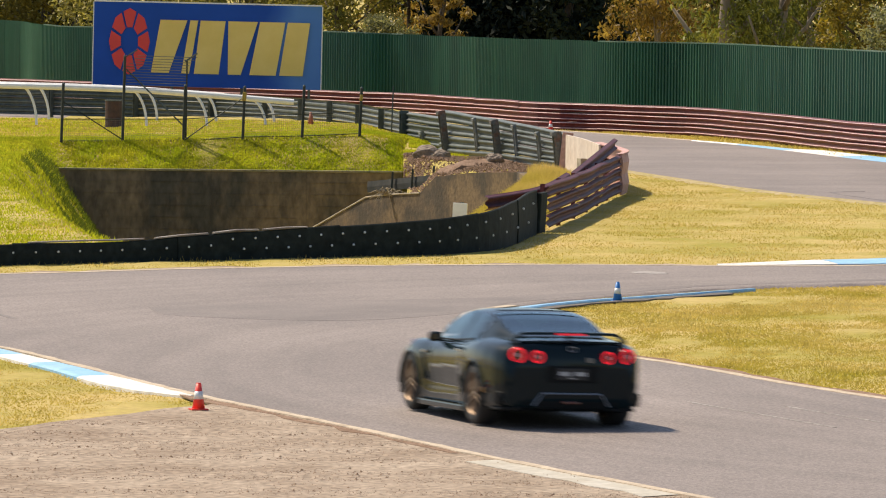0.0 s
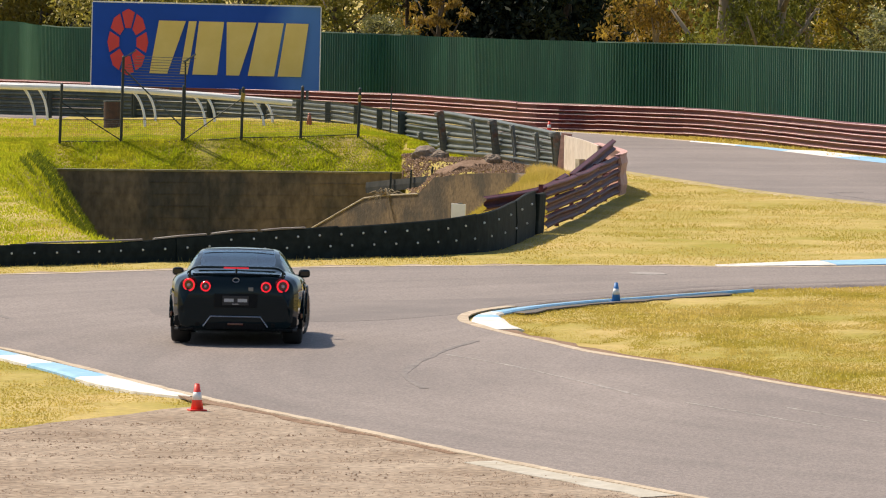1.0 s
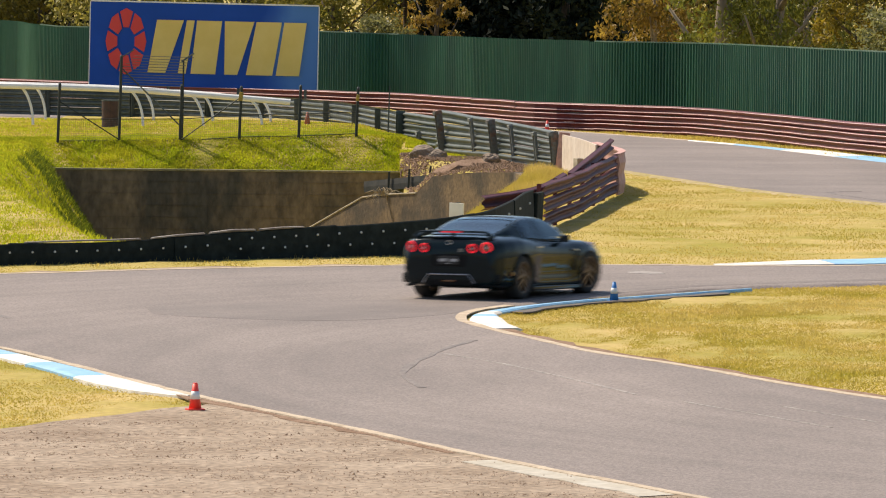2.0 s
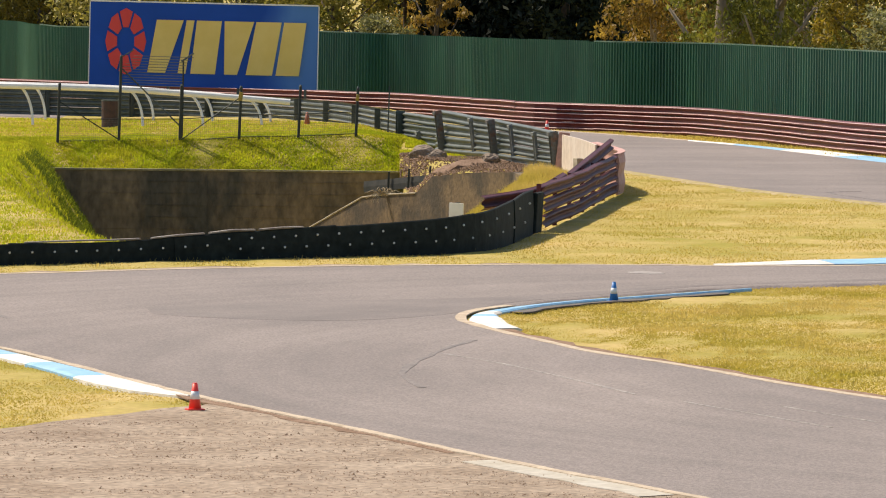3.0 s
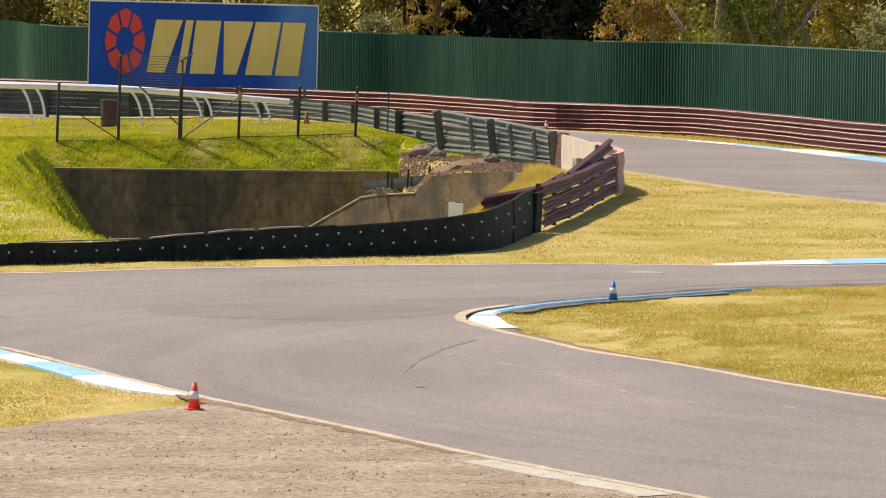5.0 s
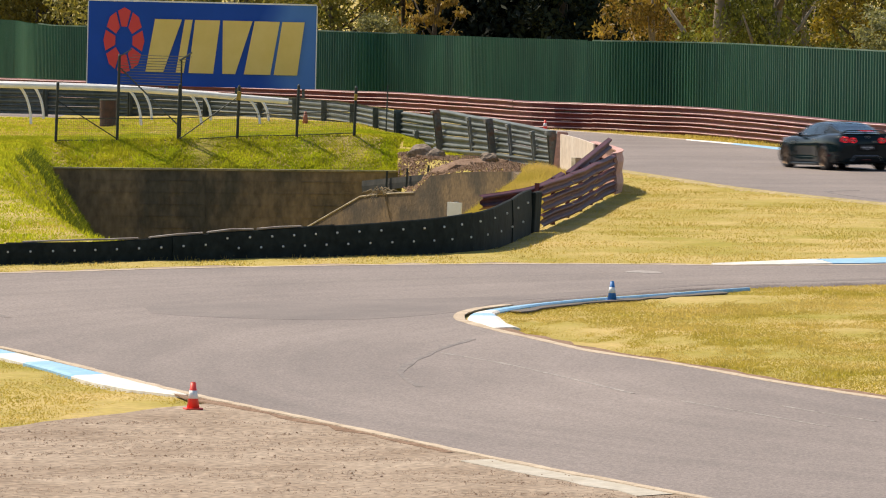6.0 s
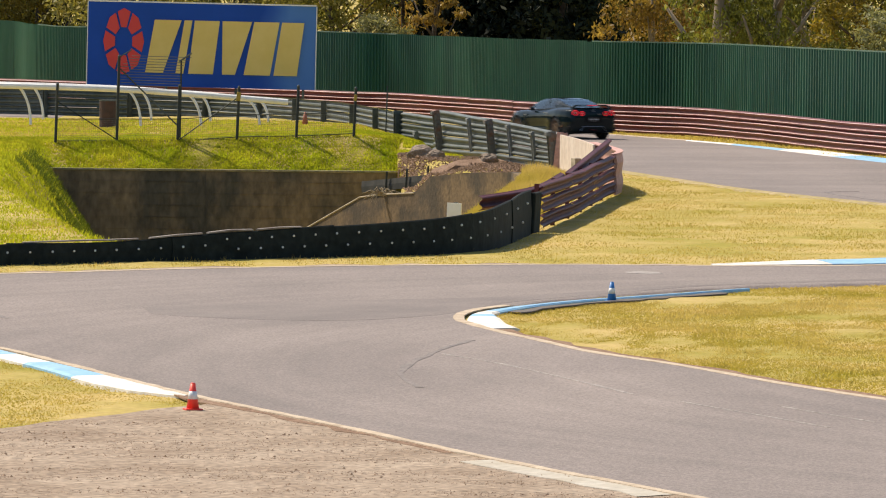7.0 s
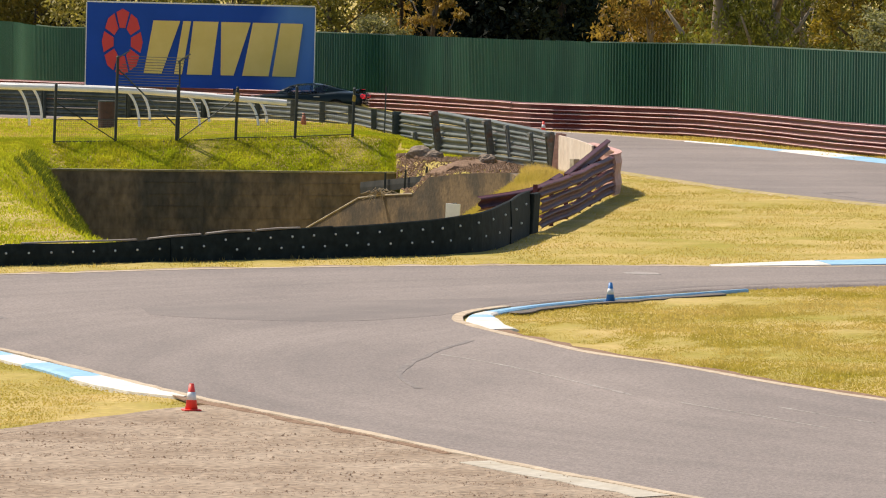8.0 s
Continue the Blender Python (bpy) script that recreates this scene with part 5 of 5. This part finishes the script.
def window_glass(name, gloss):
    """Lightly tinted car glass: clear behind a glossy skin."""
    m = bpy.data.materials.new(name)
    m.use_nodes = True
    n, l = m.node_tree.nodes, m.node_tree.links
    n.remove(n["Principled BSDF"])
    tr, gl, mx, fr = n.new("ShaderNodeBsdfTransparent"), n.new("ShaderNodeBsdfGlossy"), n.new("ShaderNodeMixShader"), n.new("ShaderNodeFresnel")
    tr.inputs[0].default_value = (0.74, 0.78, 0.78, 1)
    gl.inputs["Roughness"].default_value = 0.04
    gl.inputs["Color"].default_value = (0.82, 0.95, 1.0, 1)
    fr.inputs[0].default_value = gloss
    l.new(fr.outputs[0], mx.inputs[0])
    l.new(tr.outputs[0], mx.inputs[1])
    l.new(gl.outputs[0], mx.inputs[2])
    l.new(mx.outputs[0], n["Material Output"].inputs[0])
    return m


M["glass"] = window_glass("tinted_window_glass", 2.1)
M["side_glass"] = window_glass("clear_side_glass", 1.5)
WHEEL_R, BASE = 0.355, 2.78


def body_half(l):
    """Half width of the body at l metres ahead of the rear axle."""
    return lerp([(-0.95, 0.74), (-0.88, 0.82), (-0.7, 0.885), (-0.35, 0.935), (0.0, 0.948), (0.45, 0.935), (0.8, 0.905), (1.5, 0.895), (2.1, 0.905),
                 (2.45, 0.938), (2.8, 0.945), (3.15, 0.925), (3.45, 0.85), (3.65, 0.72), (3.76, 0.55)], l)


def body_top(l):
    """Height of bonnet, shoulder line and boot lid along the middle."""
    return lerp([(-0.95, 0.79), (-0.93, 0.91), (-0.87, 0.985), (-0.78, 1.015), (-0.45, 1.045), (-0.1, 1.08), (0.6, 1.06), (1.5, 1.03), (2.05, 1.005), (2.4, 0.965),
                 (2.9, 0.91), (3.3, 0.83), (3.6, 0.71), (3.76, 0.58)], l)


def shoulder(l):
    """Height of the fender shoulder at the side."""
    return lerp([(-0.95, 0.78), (-0.87, 0.93), (-0.6, 0.965), (0.0, 0.985), (0.5, 0.95), (1.0, 0.925), (1.8, 0.91), (2.3, 0.90), (2.8, 0.895), (3.2, 0.80), (3.6, 0.66), (3.76, 0.54)], l)


def body_floor(l):
    return lerp([(-0.95, 0.36), (-0.9, 0.24), (-0.75, 0.20), (-0.4, 0.17), (0.5, 0.14), (2.3, 0.13), (3.3, 0.14), (3.6, 0.17), (3.76, 0.26)], l)


def section(l):
    """Half cross-section of the lower body, from the floor's middle over the side to the top's middle."""
    w, zt, zs, zb = body_half(l), body_top(l), shoulder(l), body_floor(l)
    door = smooth(0.35, 0.9, l) * (1 - smooth(1.9, 2.4, l))
    pts = [(0.0, zb), (0.45 * w, zb), (0.86 * w, zb + 0.005), (0.955 * w, zb + 0.05), (0.985 * w + 0.015 * door, zb + 0.12), ((0.99 - 0.035 * door) * w, zb + 0.22),
           ((1.0 - 0.03 * door) * w, 0.45 + 0.3 * (zb - 0.14)), (1.0 * w - 0.012 * door, 0.56), (1.0 * w - 0.002 * door, 0.65), (0.998 * w, 0.735 * zs / 0.93), (0.985 * w, zs - 0.11), (0.96 * w, zs - 0.055),
           (0.92 * w, zs - 0.015), (0.86 * w, zs + 0.012), (0.78 * w, zs + 0.35 * (zt - zs) + 0.01), (0.62 * w, zs + 0.72 * (zt - zs) + 0.006), (0.42 * w, zs + 0.93 * (zt - zs)), (0.2 * w, zt - 0.004), (0.0, zt)]
    return pts


def build_body(parent):
    stations = list(np.arange(-0.95, -0.7, 0.02)) + list(np.arange(-0.7, 3.4, 0.04)) + list(np.arange(3.4, 3.77, 0.03))
    bm = bmesh.new()
    rings = []
    for l in stations:
        s = section(l)
        ring = [bm.verts.new((-x, l, z)) for x, z in s] + [bm.verts.new((x, l, z)) for x, z in s[-2:0:-1]]
        rings.append(ring)
    m = len(rings[0])
    for r, s in zip(rings, rings[1:]):
        for k in range(m):
            bm.faces.new((r[k], r[(k + 1) % m], s[(k + 1) % m], s[k]))
    bm.faces.new(rings[0][::-1])
    bm.faces.new(rings[-1])
    # wheel arches cut through the sides
    arch = 0.398
    for lw in (0.0, BASE):
        c = Vector((0, lw, WHEEL_R))
        dead = [f for f in bm.faces if abs(f.calc_center_median().x) > 0.55 and (Vector((0, f.calc_center_median().y, f.calc_center_median().z)) - c).length < arch]
        bmesh.ops.delete(bm, geom=dead, context="FACES")
        for v in bm.verts:
            d = Vector((0, v.co.y, v.co.z)) - c
            if abs(v.co.x) > 0.55 and v.is_boundary and d.length < arch + 0.08 and v.co.z > 0.16:
                d = d.normalized() * arch
                v.co.y, v.co.z = lw + d.y, WHEEL_R + d.z
    bmesh.ops.recalc_face_normals(bm, faces=bm.faces)
    part("body", bm, M["car_black"], parent, "gloss black bodywork", smooth=True)
    for lw in (0.0, BASE):
        for side in (-1, 1):
            w = body_half(lw)
            b2 = bmesh.new()
            pr = None
            for k in range(25):
                a = math.pi * (-0.10 + 1.2 * k / 24)
                cy, cz = lw + math.cos(a) * arch, WHEEL_R + math.sin(a) * arch
                cur = [b2.verts.new((side * (w - 0.005), cy, cz)), b2.verts.new((side * 0.52, cy, cz)), b2.verts.new((side * 0.52, lw, WHEEL_R))]
                if pr:
                    b2.faces.new((pr[0], cur[0], cur[1], pr[1]))
                    b2.faces.new((pr[1], cur[1], cur[2], pr[2])) if pr[2] is not cur[2] else None
                pr = cur
            part("wheel_arch", b2, M["trim_black"], parent)
            lip = [(side * (w + 0.002), lw + math.cos(math.pi * k / 24) * arch, WHEEL_R + math.sin(math.pi * k / 24) * arch) for k in range(25)]
            part("arch_lip", tube(lip, 0.014, 6), M["car_black"], parent, smooth=True)


def build_cabin(parent):
    """Roof, pillars and glass."""
    prof = [(-0.42, 1.055), (-0.2, 1.10), (0.0, 1.155), (0.25, 1.235), (0.5, 1.295), (0.75, 1.332), (1.0, 1.348), (1.25, 1.343), (1.5, 1.322), (1.75, 1.265), (2.0, 1.145), (2.2, 1.035), (2.28, 0.985)]
    stations = np.linspace(-0.42, 2.28, 55)

    def sec(l):
        zr = lerp(prof, l)
        zb = shoulder(l) - 0.01
        wb = lerp([(-0.42, 0.60), (0.0, 0.72), (0.5, 0.80), (1.2, 0.82), (2.0, 0.80), (2.28, 0.74)], l)
        k = max(0.02, (zr - zb) / 0.42)
        wr = wb - 0.25 * min(1.0, k)
        return [(wb, zb), (wb - 0.02, zb + 0.10 * (zr - zb)), (wb + (wr - wb) * 0.42, zb + 0.45 * (zr - zb)), (wb + (wr - wb) * 0.78, zb + 0.77 * (zr - zb)), (wr, zb + 0.90 * (zr - zb)),
                (wr - 0.07, zb + 0.952 * (zr - zb)), (wr * 0.62, zb + 0.98 * (zr - zb)), (wr * 0.32, zb + 0.995 * (zr - zb)), (0, zr)]

    bms = {k: bmesh.new() for k in ("roof", "side_window_a", "side_window_b", "rear_window", "windscreen")}
    cache = {k: {} for k in bms}

    def vert(kind, i, j, side, p):
        key = (i, j, side if p[0] else 0)
        if key not in cache[kind]:
            cache[kind][key] = bms[kind].verts.new((side * p[0], stations[i], p[1]))
        return cache[kind][key]

    for i in range(len(stations) - 1):
        l = (stations[i] + stations[i + 1]) / 2
        a, b = sec(stations[i]), sec(stations[i + 1])
        for j in range(8):
            for side in (-1, 1):
                kind = "roof"
                if 1 <= j <= 3 and 0.42 - 0.05 * j < l < 2.02 - 0.11 * (j - 1) and not 0.93 < l < 1.0:
                    kind = "side_window_a" if side < 0 else "side_window_b"
                if j >= 5 and -0.30 < l < 0.56:
                    kind = "rear_window"
                if j >= 5 and 1.55 < l < 2.2:
                    kind = "windscreen"
                q = [vert(kind, i, j, side, a[j]), vert(kind, i + 1, j, side, b[j]), vert(kind, i + 1, j + 1, side, b[j + 1]), vert(kind, i, j + 1, side, a[j + 1])]
                if len(set(q)) > 2:
                    bms[kind].faces.new(list(dict.fromkeys(q)))
    for k, bm in bms.items():
        bmesh.ops.recalc_face_normals(bm, faces=bm.faces)
        nm = "side_window" if k.startswith("side") else k
        part(nm, bm, M["car_black"] if k == "roof" else M["side_glass" if nm == "side_window" else "glass"], parent, "" if k == "roof" else "tinted glass", smooth=True)


def build_rear(parent):
    # tail lamps: two round lamps a side
    for side in (-1, 1):
        for x, z, y, r in ((0.655, 0.852, -0.915, 0.103), (0.425, 0.836, -0.944, 0.083)):
            yaw = side * (22 if x > 0.6 else 9)
            turn = Matrix.Translation((side * x, y, z)) @ Matrix.Rotation(radians(-yaw * -1), 4, "Z") @ Matrix.Rotation(radians(96), 4, "X")
            lamp_bm = bmesh.new()
            bmesh.ops.create_cone(lamp_bm, cap_ends=True, segments=28, radius1=r, radius2=r * 0.96, depth=0.07)
            bmesh.ops.transform(lamp_bm, matrix=turn, verts=lamp_bm.verts)
            lamp = part("tail_lamp", lamp_bm, M["lens_dark"], parent, "round smoked tail lamp")
            ring = bmesh.new()
            add_tube(ring, [(math.cos(2 * math.pi * k / 28) * r * 0.78, math.sin(2 * math.pi * k / 28) * r * 0.78, 0.034) for k in range(29)], r * 0.135, 6, cap=False)
            bmesh.ops.transform(ring, matrix=turn, verts=ring.verts)
            part("lamp_ring", ring, M["tail_red"], lamp, "glowing red ring")
            core = bmesh.new()
            bmesh.ops.create_cone(core, cap_ends=True, segments=18, radius1=r * 0.34, radius2=r * 0.2, depth=0.05)
            bmesh.ops.transform(core, matrix=turn @ Matrix.Translation((0, 0, 0.03)), verts=core.verts)
            part("lamp_core", core, M["lens_core"], lamp)
    # wing on the boot lid
    wing_bm = bmesh.new()
    prev = None
    for k in range(29):
        u = -1 + 2 * k / 28
        x = 0.70 * u
        drop = 0.085 * max(0.0, (abs(u) - 0.80) / 0.20) ** 1.6
        z = 1.095 - drop + 0.008 * (1 - u * u)
        y = -0.86 + 0.05 * u * u
        cur = [wing_bm.verts.new((x, y + dy, z + dz)) for dy, dz in ((0.0, 0.012), (0.09, 0.020), (0.19, 0.006), (0.19, -0.006), (0.09, -0.008), (0.0, -0.016))]
        if prev:
            for j in range(6):
                wing_bm.faces.new((prev[j], cur[j], cur[(j + 1) % 6], prev[(j + 1) % 6]))
        else:
            wing_bm.faces.new(cur)
        prev = cur
    wing_bm.faces.new(prev[::-1])
    bmesh.ops.recalc_face_normals(wing_bm, faces=wing_bm.faces)
    sp = part("rear_wing", wing_bm, M["car_black"], parent, "low black boot wing", smooth=True)
    part("wing_post", box((0.025, 0.12, 0.11), (0, -0.76, 1.055), bevel=0.006), M["car_black"], sp)
    for side in (-1, 1):
        part("wing_post", box((0.035, 0.17, 0.09), (side * 0.66, -0.76, 1.0), (0, side * 8, 0), bevel=0.01), M["car_black"], sp)
    part("brake_lamp", box((0.36, 0.02, 0.022), (0, -0.868, 1.095), bevel=0.004), M["stop_red"], sp, "slim red high brake lamp")
    # boot lid lip, plate recess, plate with bars, emblem
    part("boot_lip", tube([(-0.62, -0.80, 1.0), (-0.3, -0.875, 1.008), (0, -0.885, 1.012), (0.3, -0.875, 1.008), (0.62, -0.80, 1.0)], 0.014, 6), M["car_black"], parent, smooth=True)
    part("plate_recess", box((0.62, 0.03, 0.20), (0, -0.945, 0.63), (4, 0, 0), bevel=0.012), M["trim_black"], parent)
    pl = part("number_plate", box((0.372, 0.012, 0.134), (0, -0.968, 0.635), (4, 0, 0), bevel=0.004), M["plate"], parent, "dark plate with pale bars")
    part("plate_bar", box((0.135, 0.004, 0.046), (-0.095, -0.976, 0.638), (4, 0, 0)), M["plate_ink"], pl)
    part("plate_bar", box((0.135, 0.004, 0.046), (0.098, -0.976, 0.638), (4, 0, 0)), M["plate_ink"], pl)
    part("plate_bar", box((0.09, 0.004, 0.010), (0.0, -0.972, 0.585), (4, 0, 0)), M["plate_ink"], pl)
    part("emblem", tube([(0.046 * math.cos(k * 0.45), -0.945, 0.925 + 0.030 * math.sin(k * 0.45)) for k in range(15)], 0.006, 5), M["chrome"], parent, "small oval chrome emblem")
    part("badge", box((0.07, 0.012, 0.055), (0.215, -0.952, 0.80), bevel=0.004), M["exhaust"], parent, "small silver badge")
    # bumper, diffuser with silver edge, exhausts
    df = part("diffuser", box((0.84, 0.20, 0.16), (0, -0.83, 0.32), (12, 0, 0), bevel=0.02), M["trim_black"], parent, "matt black diffuser")
    edge = [(-0.46, -0.945, 0.26), (-0.355, -0.962, 0.405), (0.355, -0.962, 0.405), (0.46, -0.945, 0.26)]
    part("diffuser_edge", tube(edge, 0.010, 6), M["chrome"], df, "slim silver edge")
    for k in range(-2, 3):
        part("diffuser_fin", box((0.014, 0.2, 0.10), (0.15 * k, -0.83, 0.265), bevel=0.003), M["trim_black"], df)
    part("fog_lamp", box((0.22, 0.02, 0.03), (0.0, -0.935, 0.30), bevel=0.005), M["lens_dark"], df, "small red fog lamp")
    for side in (-1, 1):
        part("bumper_cove", box((0.40, 0.10, 0.17), (side * 0.68, -0.845, 0.34), (8, 0, side * 16), bevel=0.05), M["trim_black"], parent)
        for x in (0.585, 0.745):
            ex = bmesh.new()
            add_tube(ex, [(side * x, -0.70, 0.34), (side * x, -0.93 + (x - 0.5) * 0.25, 0.34)], 0.066, 20, cap=False)
            add_tube(ex, [(side * x, -0.93 + (x - 0.5) * 0.25, 0.34), (side * x, -0.72, 0.34)], [0.057, 0.05], 20, cap=True)
            part("exhaust_tip", ex, M["exhaust"], parent, "round steel exhaust tip", smooth=True)
        part("bumper_lip", tube([(side * 0.86, -0.55, 0.21), (side * 0.80, -0.80, 0.22), (side * 0.60, -0.92, 0.23)], 0.022, 6), M["trim_black"], parent)
        part("reflector", box((0.03, 0.10, 0.07), (side * 0.93, -0.45, 0.42), bevel=0.006), M["lens_dark"], parent)


def build_sides(parent):
    for side in (-1, 1):
        mr = part("mirror", box((0.17, 0.11, 0.12), (side * 0.92, 1.72, 0.965), (0, 0, side * 8), bevel=0.05), M["car_black"], parent, "black door mirror", smooth=True)
        part("mirror_arm", box((0.16, 0.05, 0.03), (side * 0.85, 1.75, 0.93), (0, side * -20, 0), bevel=0.01), M["trim_black"], mr)
        part("mirror_glass", box((0.13, 0.008, 0.08), (side * 0.92, 1.662, 0.965), (0, 0, side * 8), bevel=0.01), M["chrome_mirror"], mr)
        part("side_skirt", box((0.07, 1.95, 0.075), (side * 0.895, 1.39, 0.165), (0, 0, 0), bevel=0.02), M["car_black"], parent)
        part("fender_vent", box((0.02, 0.05, 0.34), (side * 0.918, 2.22, 0.60), (-20, 0, 0), bevel=0.006), M["trim_black"], parent)
        part("vent_trim", box((0.02, 0.16, 0.03), (side * 0.92, 2.2, 0.775), (-8, 0, 0), bevel=0.006), M["chrome"], parent, "silver fender trim")
        part("door_handle", box((0.014, 0.20, 0.032), (side * 0.908, 0.72, 0.84), (0, 0, 0), bevel=0.006), M["chrome"], parent, "flush silver door handle")
        for y0 in (0.55, 2.02):
            part("door_gap", box((0.006, 0.008, 0.56), (side * (body_half(y0) + 0.0005), y0, 0.60), bevel=0), M["trim_black"], parent)
        part("window_trim", tube([(side * 0.805, 0.45, 0.985), (side * 0.83, 1.0, 0.955), (side * 0.825, 1.9, 0.94)], 0.011, 6), M["trim_black"], parent)
        hl = bmesh.new()
        add_box(hl, (0.20, 0.42, 0.16), (side * 0.70, 3.28, 0.735), (-26, 0, side * 12), bevel=0.04)
        part("headlamp", hl, M["lens_core"], parent)
    part("rear_screen_trim", tube([(-0.5, 0.55, 1.325), (0, 0.57, 1.335), (0.5, 0.55, 1.325)], 0.008, 6), M["trim_black"], parent)
    fl = part("cabin_floor", box((1.3, 2.3, 0.05), (0, 0.95, 0.42)), M["seat"], parent)
    part("dashboard", box((1.3, 0.35, 0.25), (0, 1.88, 0.86), bevel=0.05), M["seat"], parent)
    part("parcel_shelf", box((1.25, 0.55, 0.04), (0, -0.1, 1.0), bevel=0.01), M["seat"], parent)
    for x in (-0.38, 0.38):
        st = part("seat", box((0.5, 0.5, 0.16), (x, 1.05, 0.58), bevel=0.05), M["seat"], parent)
        part("backrest", box((0.5, 0.16, 0.62), (x, 0.72, 0.88), (-16, 0, 0), bevel=0.06), M["seat"], st)
        part("headrest", box((0.26, 0.11, 0.17), (x, 0.60, 1.18), (-10, 0, 0), bevel=0.045), M["seat"], st)
    part("front_grille", box((0.75, 0.04, 0.34), (0, 3.735, 0.42), bevel=0.03), M["trim_black"], parent)


M["chrome_mirror"] = material("dark_mirror_glass", (0.02, 0.02, 0.022), rough=0.05)


def build_wheel(parent, x, l):
    """A wheel with its tyre, rim and ten spokes; it turns about its own x axis."""
    w = new("wheel")
    w.parent = parent
    side = 1 if x > 0 else -1
    half = 0.14
    prof = [(0.255, -half + 0.01), (0.30, -half), (0.335, -half + 0.012), (0.353, -half + 0.04), (WHEEL_R, 0), (0.353, half - 0.04), (0.335, half - 0.012), (0.30, half), (0.255, half - 0.01)]

    def revolve(pr, sides=40, closed=False):
        bm = bmesh.new()
        rings = [[bm.verts.new((o, r * math.cos(2 * math.pi * k / sides), r * math.sin(2 * math.pi * k / sides))) for r, o in pr] for k in range(sides)]
        for k in range(sides):
            r, s = rings[k], rings[(k + 1) % sides]
            for j in range(len(pr) - 1):
                bm.faces.new((r[j], s[j], s[j + 1], r[j + 1]))
        bmesh.ops.recalc_face_normals(bm, faces=bm.faces)
        return bm

    part("tyre", revolve(prof), M["tyre"], w, "black tyre", smooth=True)
    rim = part("rim", revolve([(0.252, -half + 0.02), (0.262, -half + 0.01), (0.262, half - 0.01), (0.250, half - 0.005), (0.238, half - 0.05), (0.235, -half + 0.05), (0.252, -half + 0.02)]), M["bronze"], w, "dark bronze alloy rim", smooth=True)
    for k in range(10):
        a = 2 * math.pi * k / 10 + (0.10 if k % 2 else -0.10)
        sp = bmesh.new()
        add_box(sp, (0.035, 0.20, 0.034), (side * (half - 0.045), 0.145, 0), (0, 0, side * 6), bevel=0.008)
        bmesh.ops.rotate(sp, matrix=Matrix.Rotation(a, 3, "X"), verts=sp.verts)
        part("spoke", sp, M["bronze"], rim)
    part("hub", tube([(side * (half - 0.09), 0, 0), (side * (half - 0.025), 0, 0)], [0.07, 0.055], 16), M["bronze"], rim)
    part("brake_disc", tube([(side * 0.01, 0, 0), (side * 0.035, 0, 0)], 0.19, 24), M["exhaust"], rim)
    w.location = (x, l, WHEEL_R)
    return w


car = tagged(new("car"), "glossy black two-door sports coupe with red tail lamps", "car")
build_body(car)
build_cabin(car)
build_rear(car)
build_sides(car)
wheels = [(build_wheel(car, x, l), x, l) for x, l in ((-0.80, 0.0), (0.80, 0.0), (-0.80, BASE), (0.80, BASE))]


# ---------- motion ----------
CAR = [(0.0, 1.2, 85.25, 15.8), (0.5, -1.79, 95.68, 9.0), (1.0, -2.99, 103.68, 0.0), (1.5, -2.25, 111.5, -12.0), (1.7, -1.37, 113.76, -15.8),
       (2.25, 2.7, 123.52, -31.2), (2.8, 8.48, 129.5, -35.8), (3.6, 15.5, 140.8, -32.3), (4.4, 20.0, 157.6, -9.8), (5.2, 17.6, 177.6, 10.4),
       (6.0, 11.4, 200.64, 19.2), (6.5, 7.95, 219.84, 23.2), (7.0, 4.5, 237.12, 25.7), (7.5, 0.31, 253.44, 32.0), (7.75, -1.62, 260.96, 48.0),
       (8.0, -3.73, 266.24, 80.0)]


def motions():
    # rear axle's place on the road and heading to the left of straight away
    lean = [(0, 1.2), (0.5, 1.1), (1.0, 0.5), (1.5, -0.3), (2.5, -0.4), (4, 0), (8, 0.2)]
    walk(car, [(t, pose(x, y, 0.021, 0, 0, a) @ pose(0, 0, 0, -0.8, lerp(lean, t), 0)) for t, x, y, a in CAR])
    ts = [c[0] for c in CAR]
    way = [0.0]
    for a, b in zip(CAR, CAR[1:]):
        way.append(way[-1] + math.hypot(b[1] - a[1], b[2] - a[2]))
    steer = [(0, 0), (0.5, -2), (1.0, -9), (1.7, -10), (2.8, -4), (3.6, 6), (5.2, 6), (6, 2), (8, 5)]
    for w, x, l in wheels:
        rows, angle, last = [], 0.0, 0.0
        for k in range(241):
            t = k / 30
            s = float(np.interp(t, ts, way))
            angle += min(math.degrees((s - last) / WHEEL_R), 84.0)
            last = s
            turn = lerp(steer, t) if l > 1 else 0.0
            rows.append((t, pose(x, l, WHEEL_R + 0.014 * l, 0, 0, turn) @ pose(0, 0, 0, -angle, 0, 0)))
        walk(w, rows)


motions()
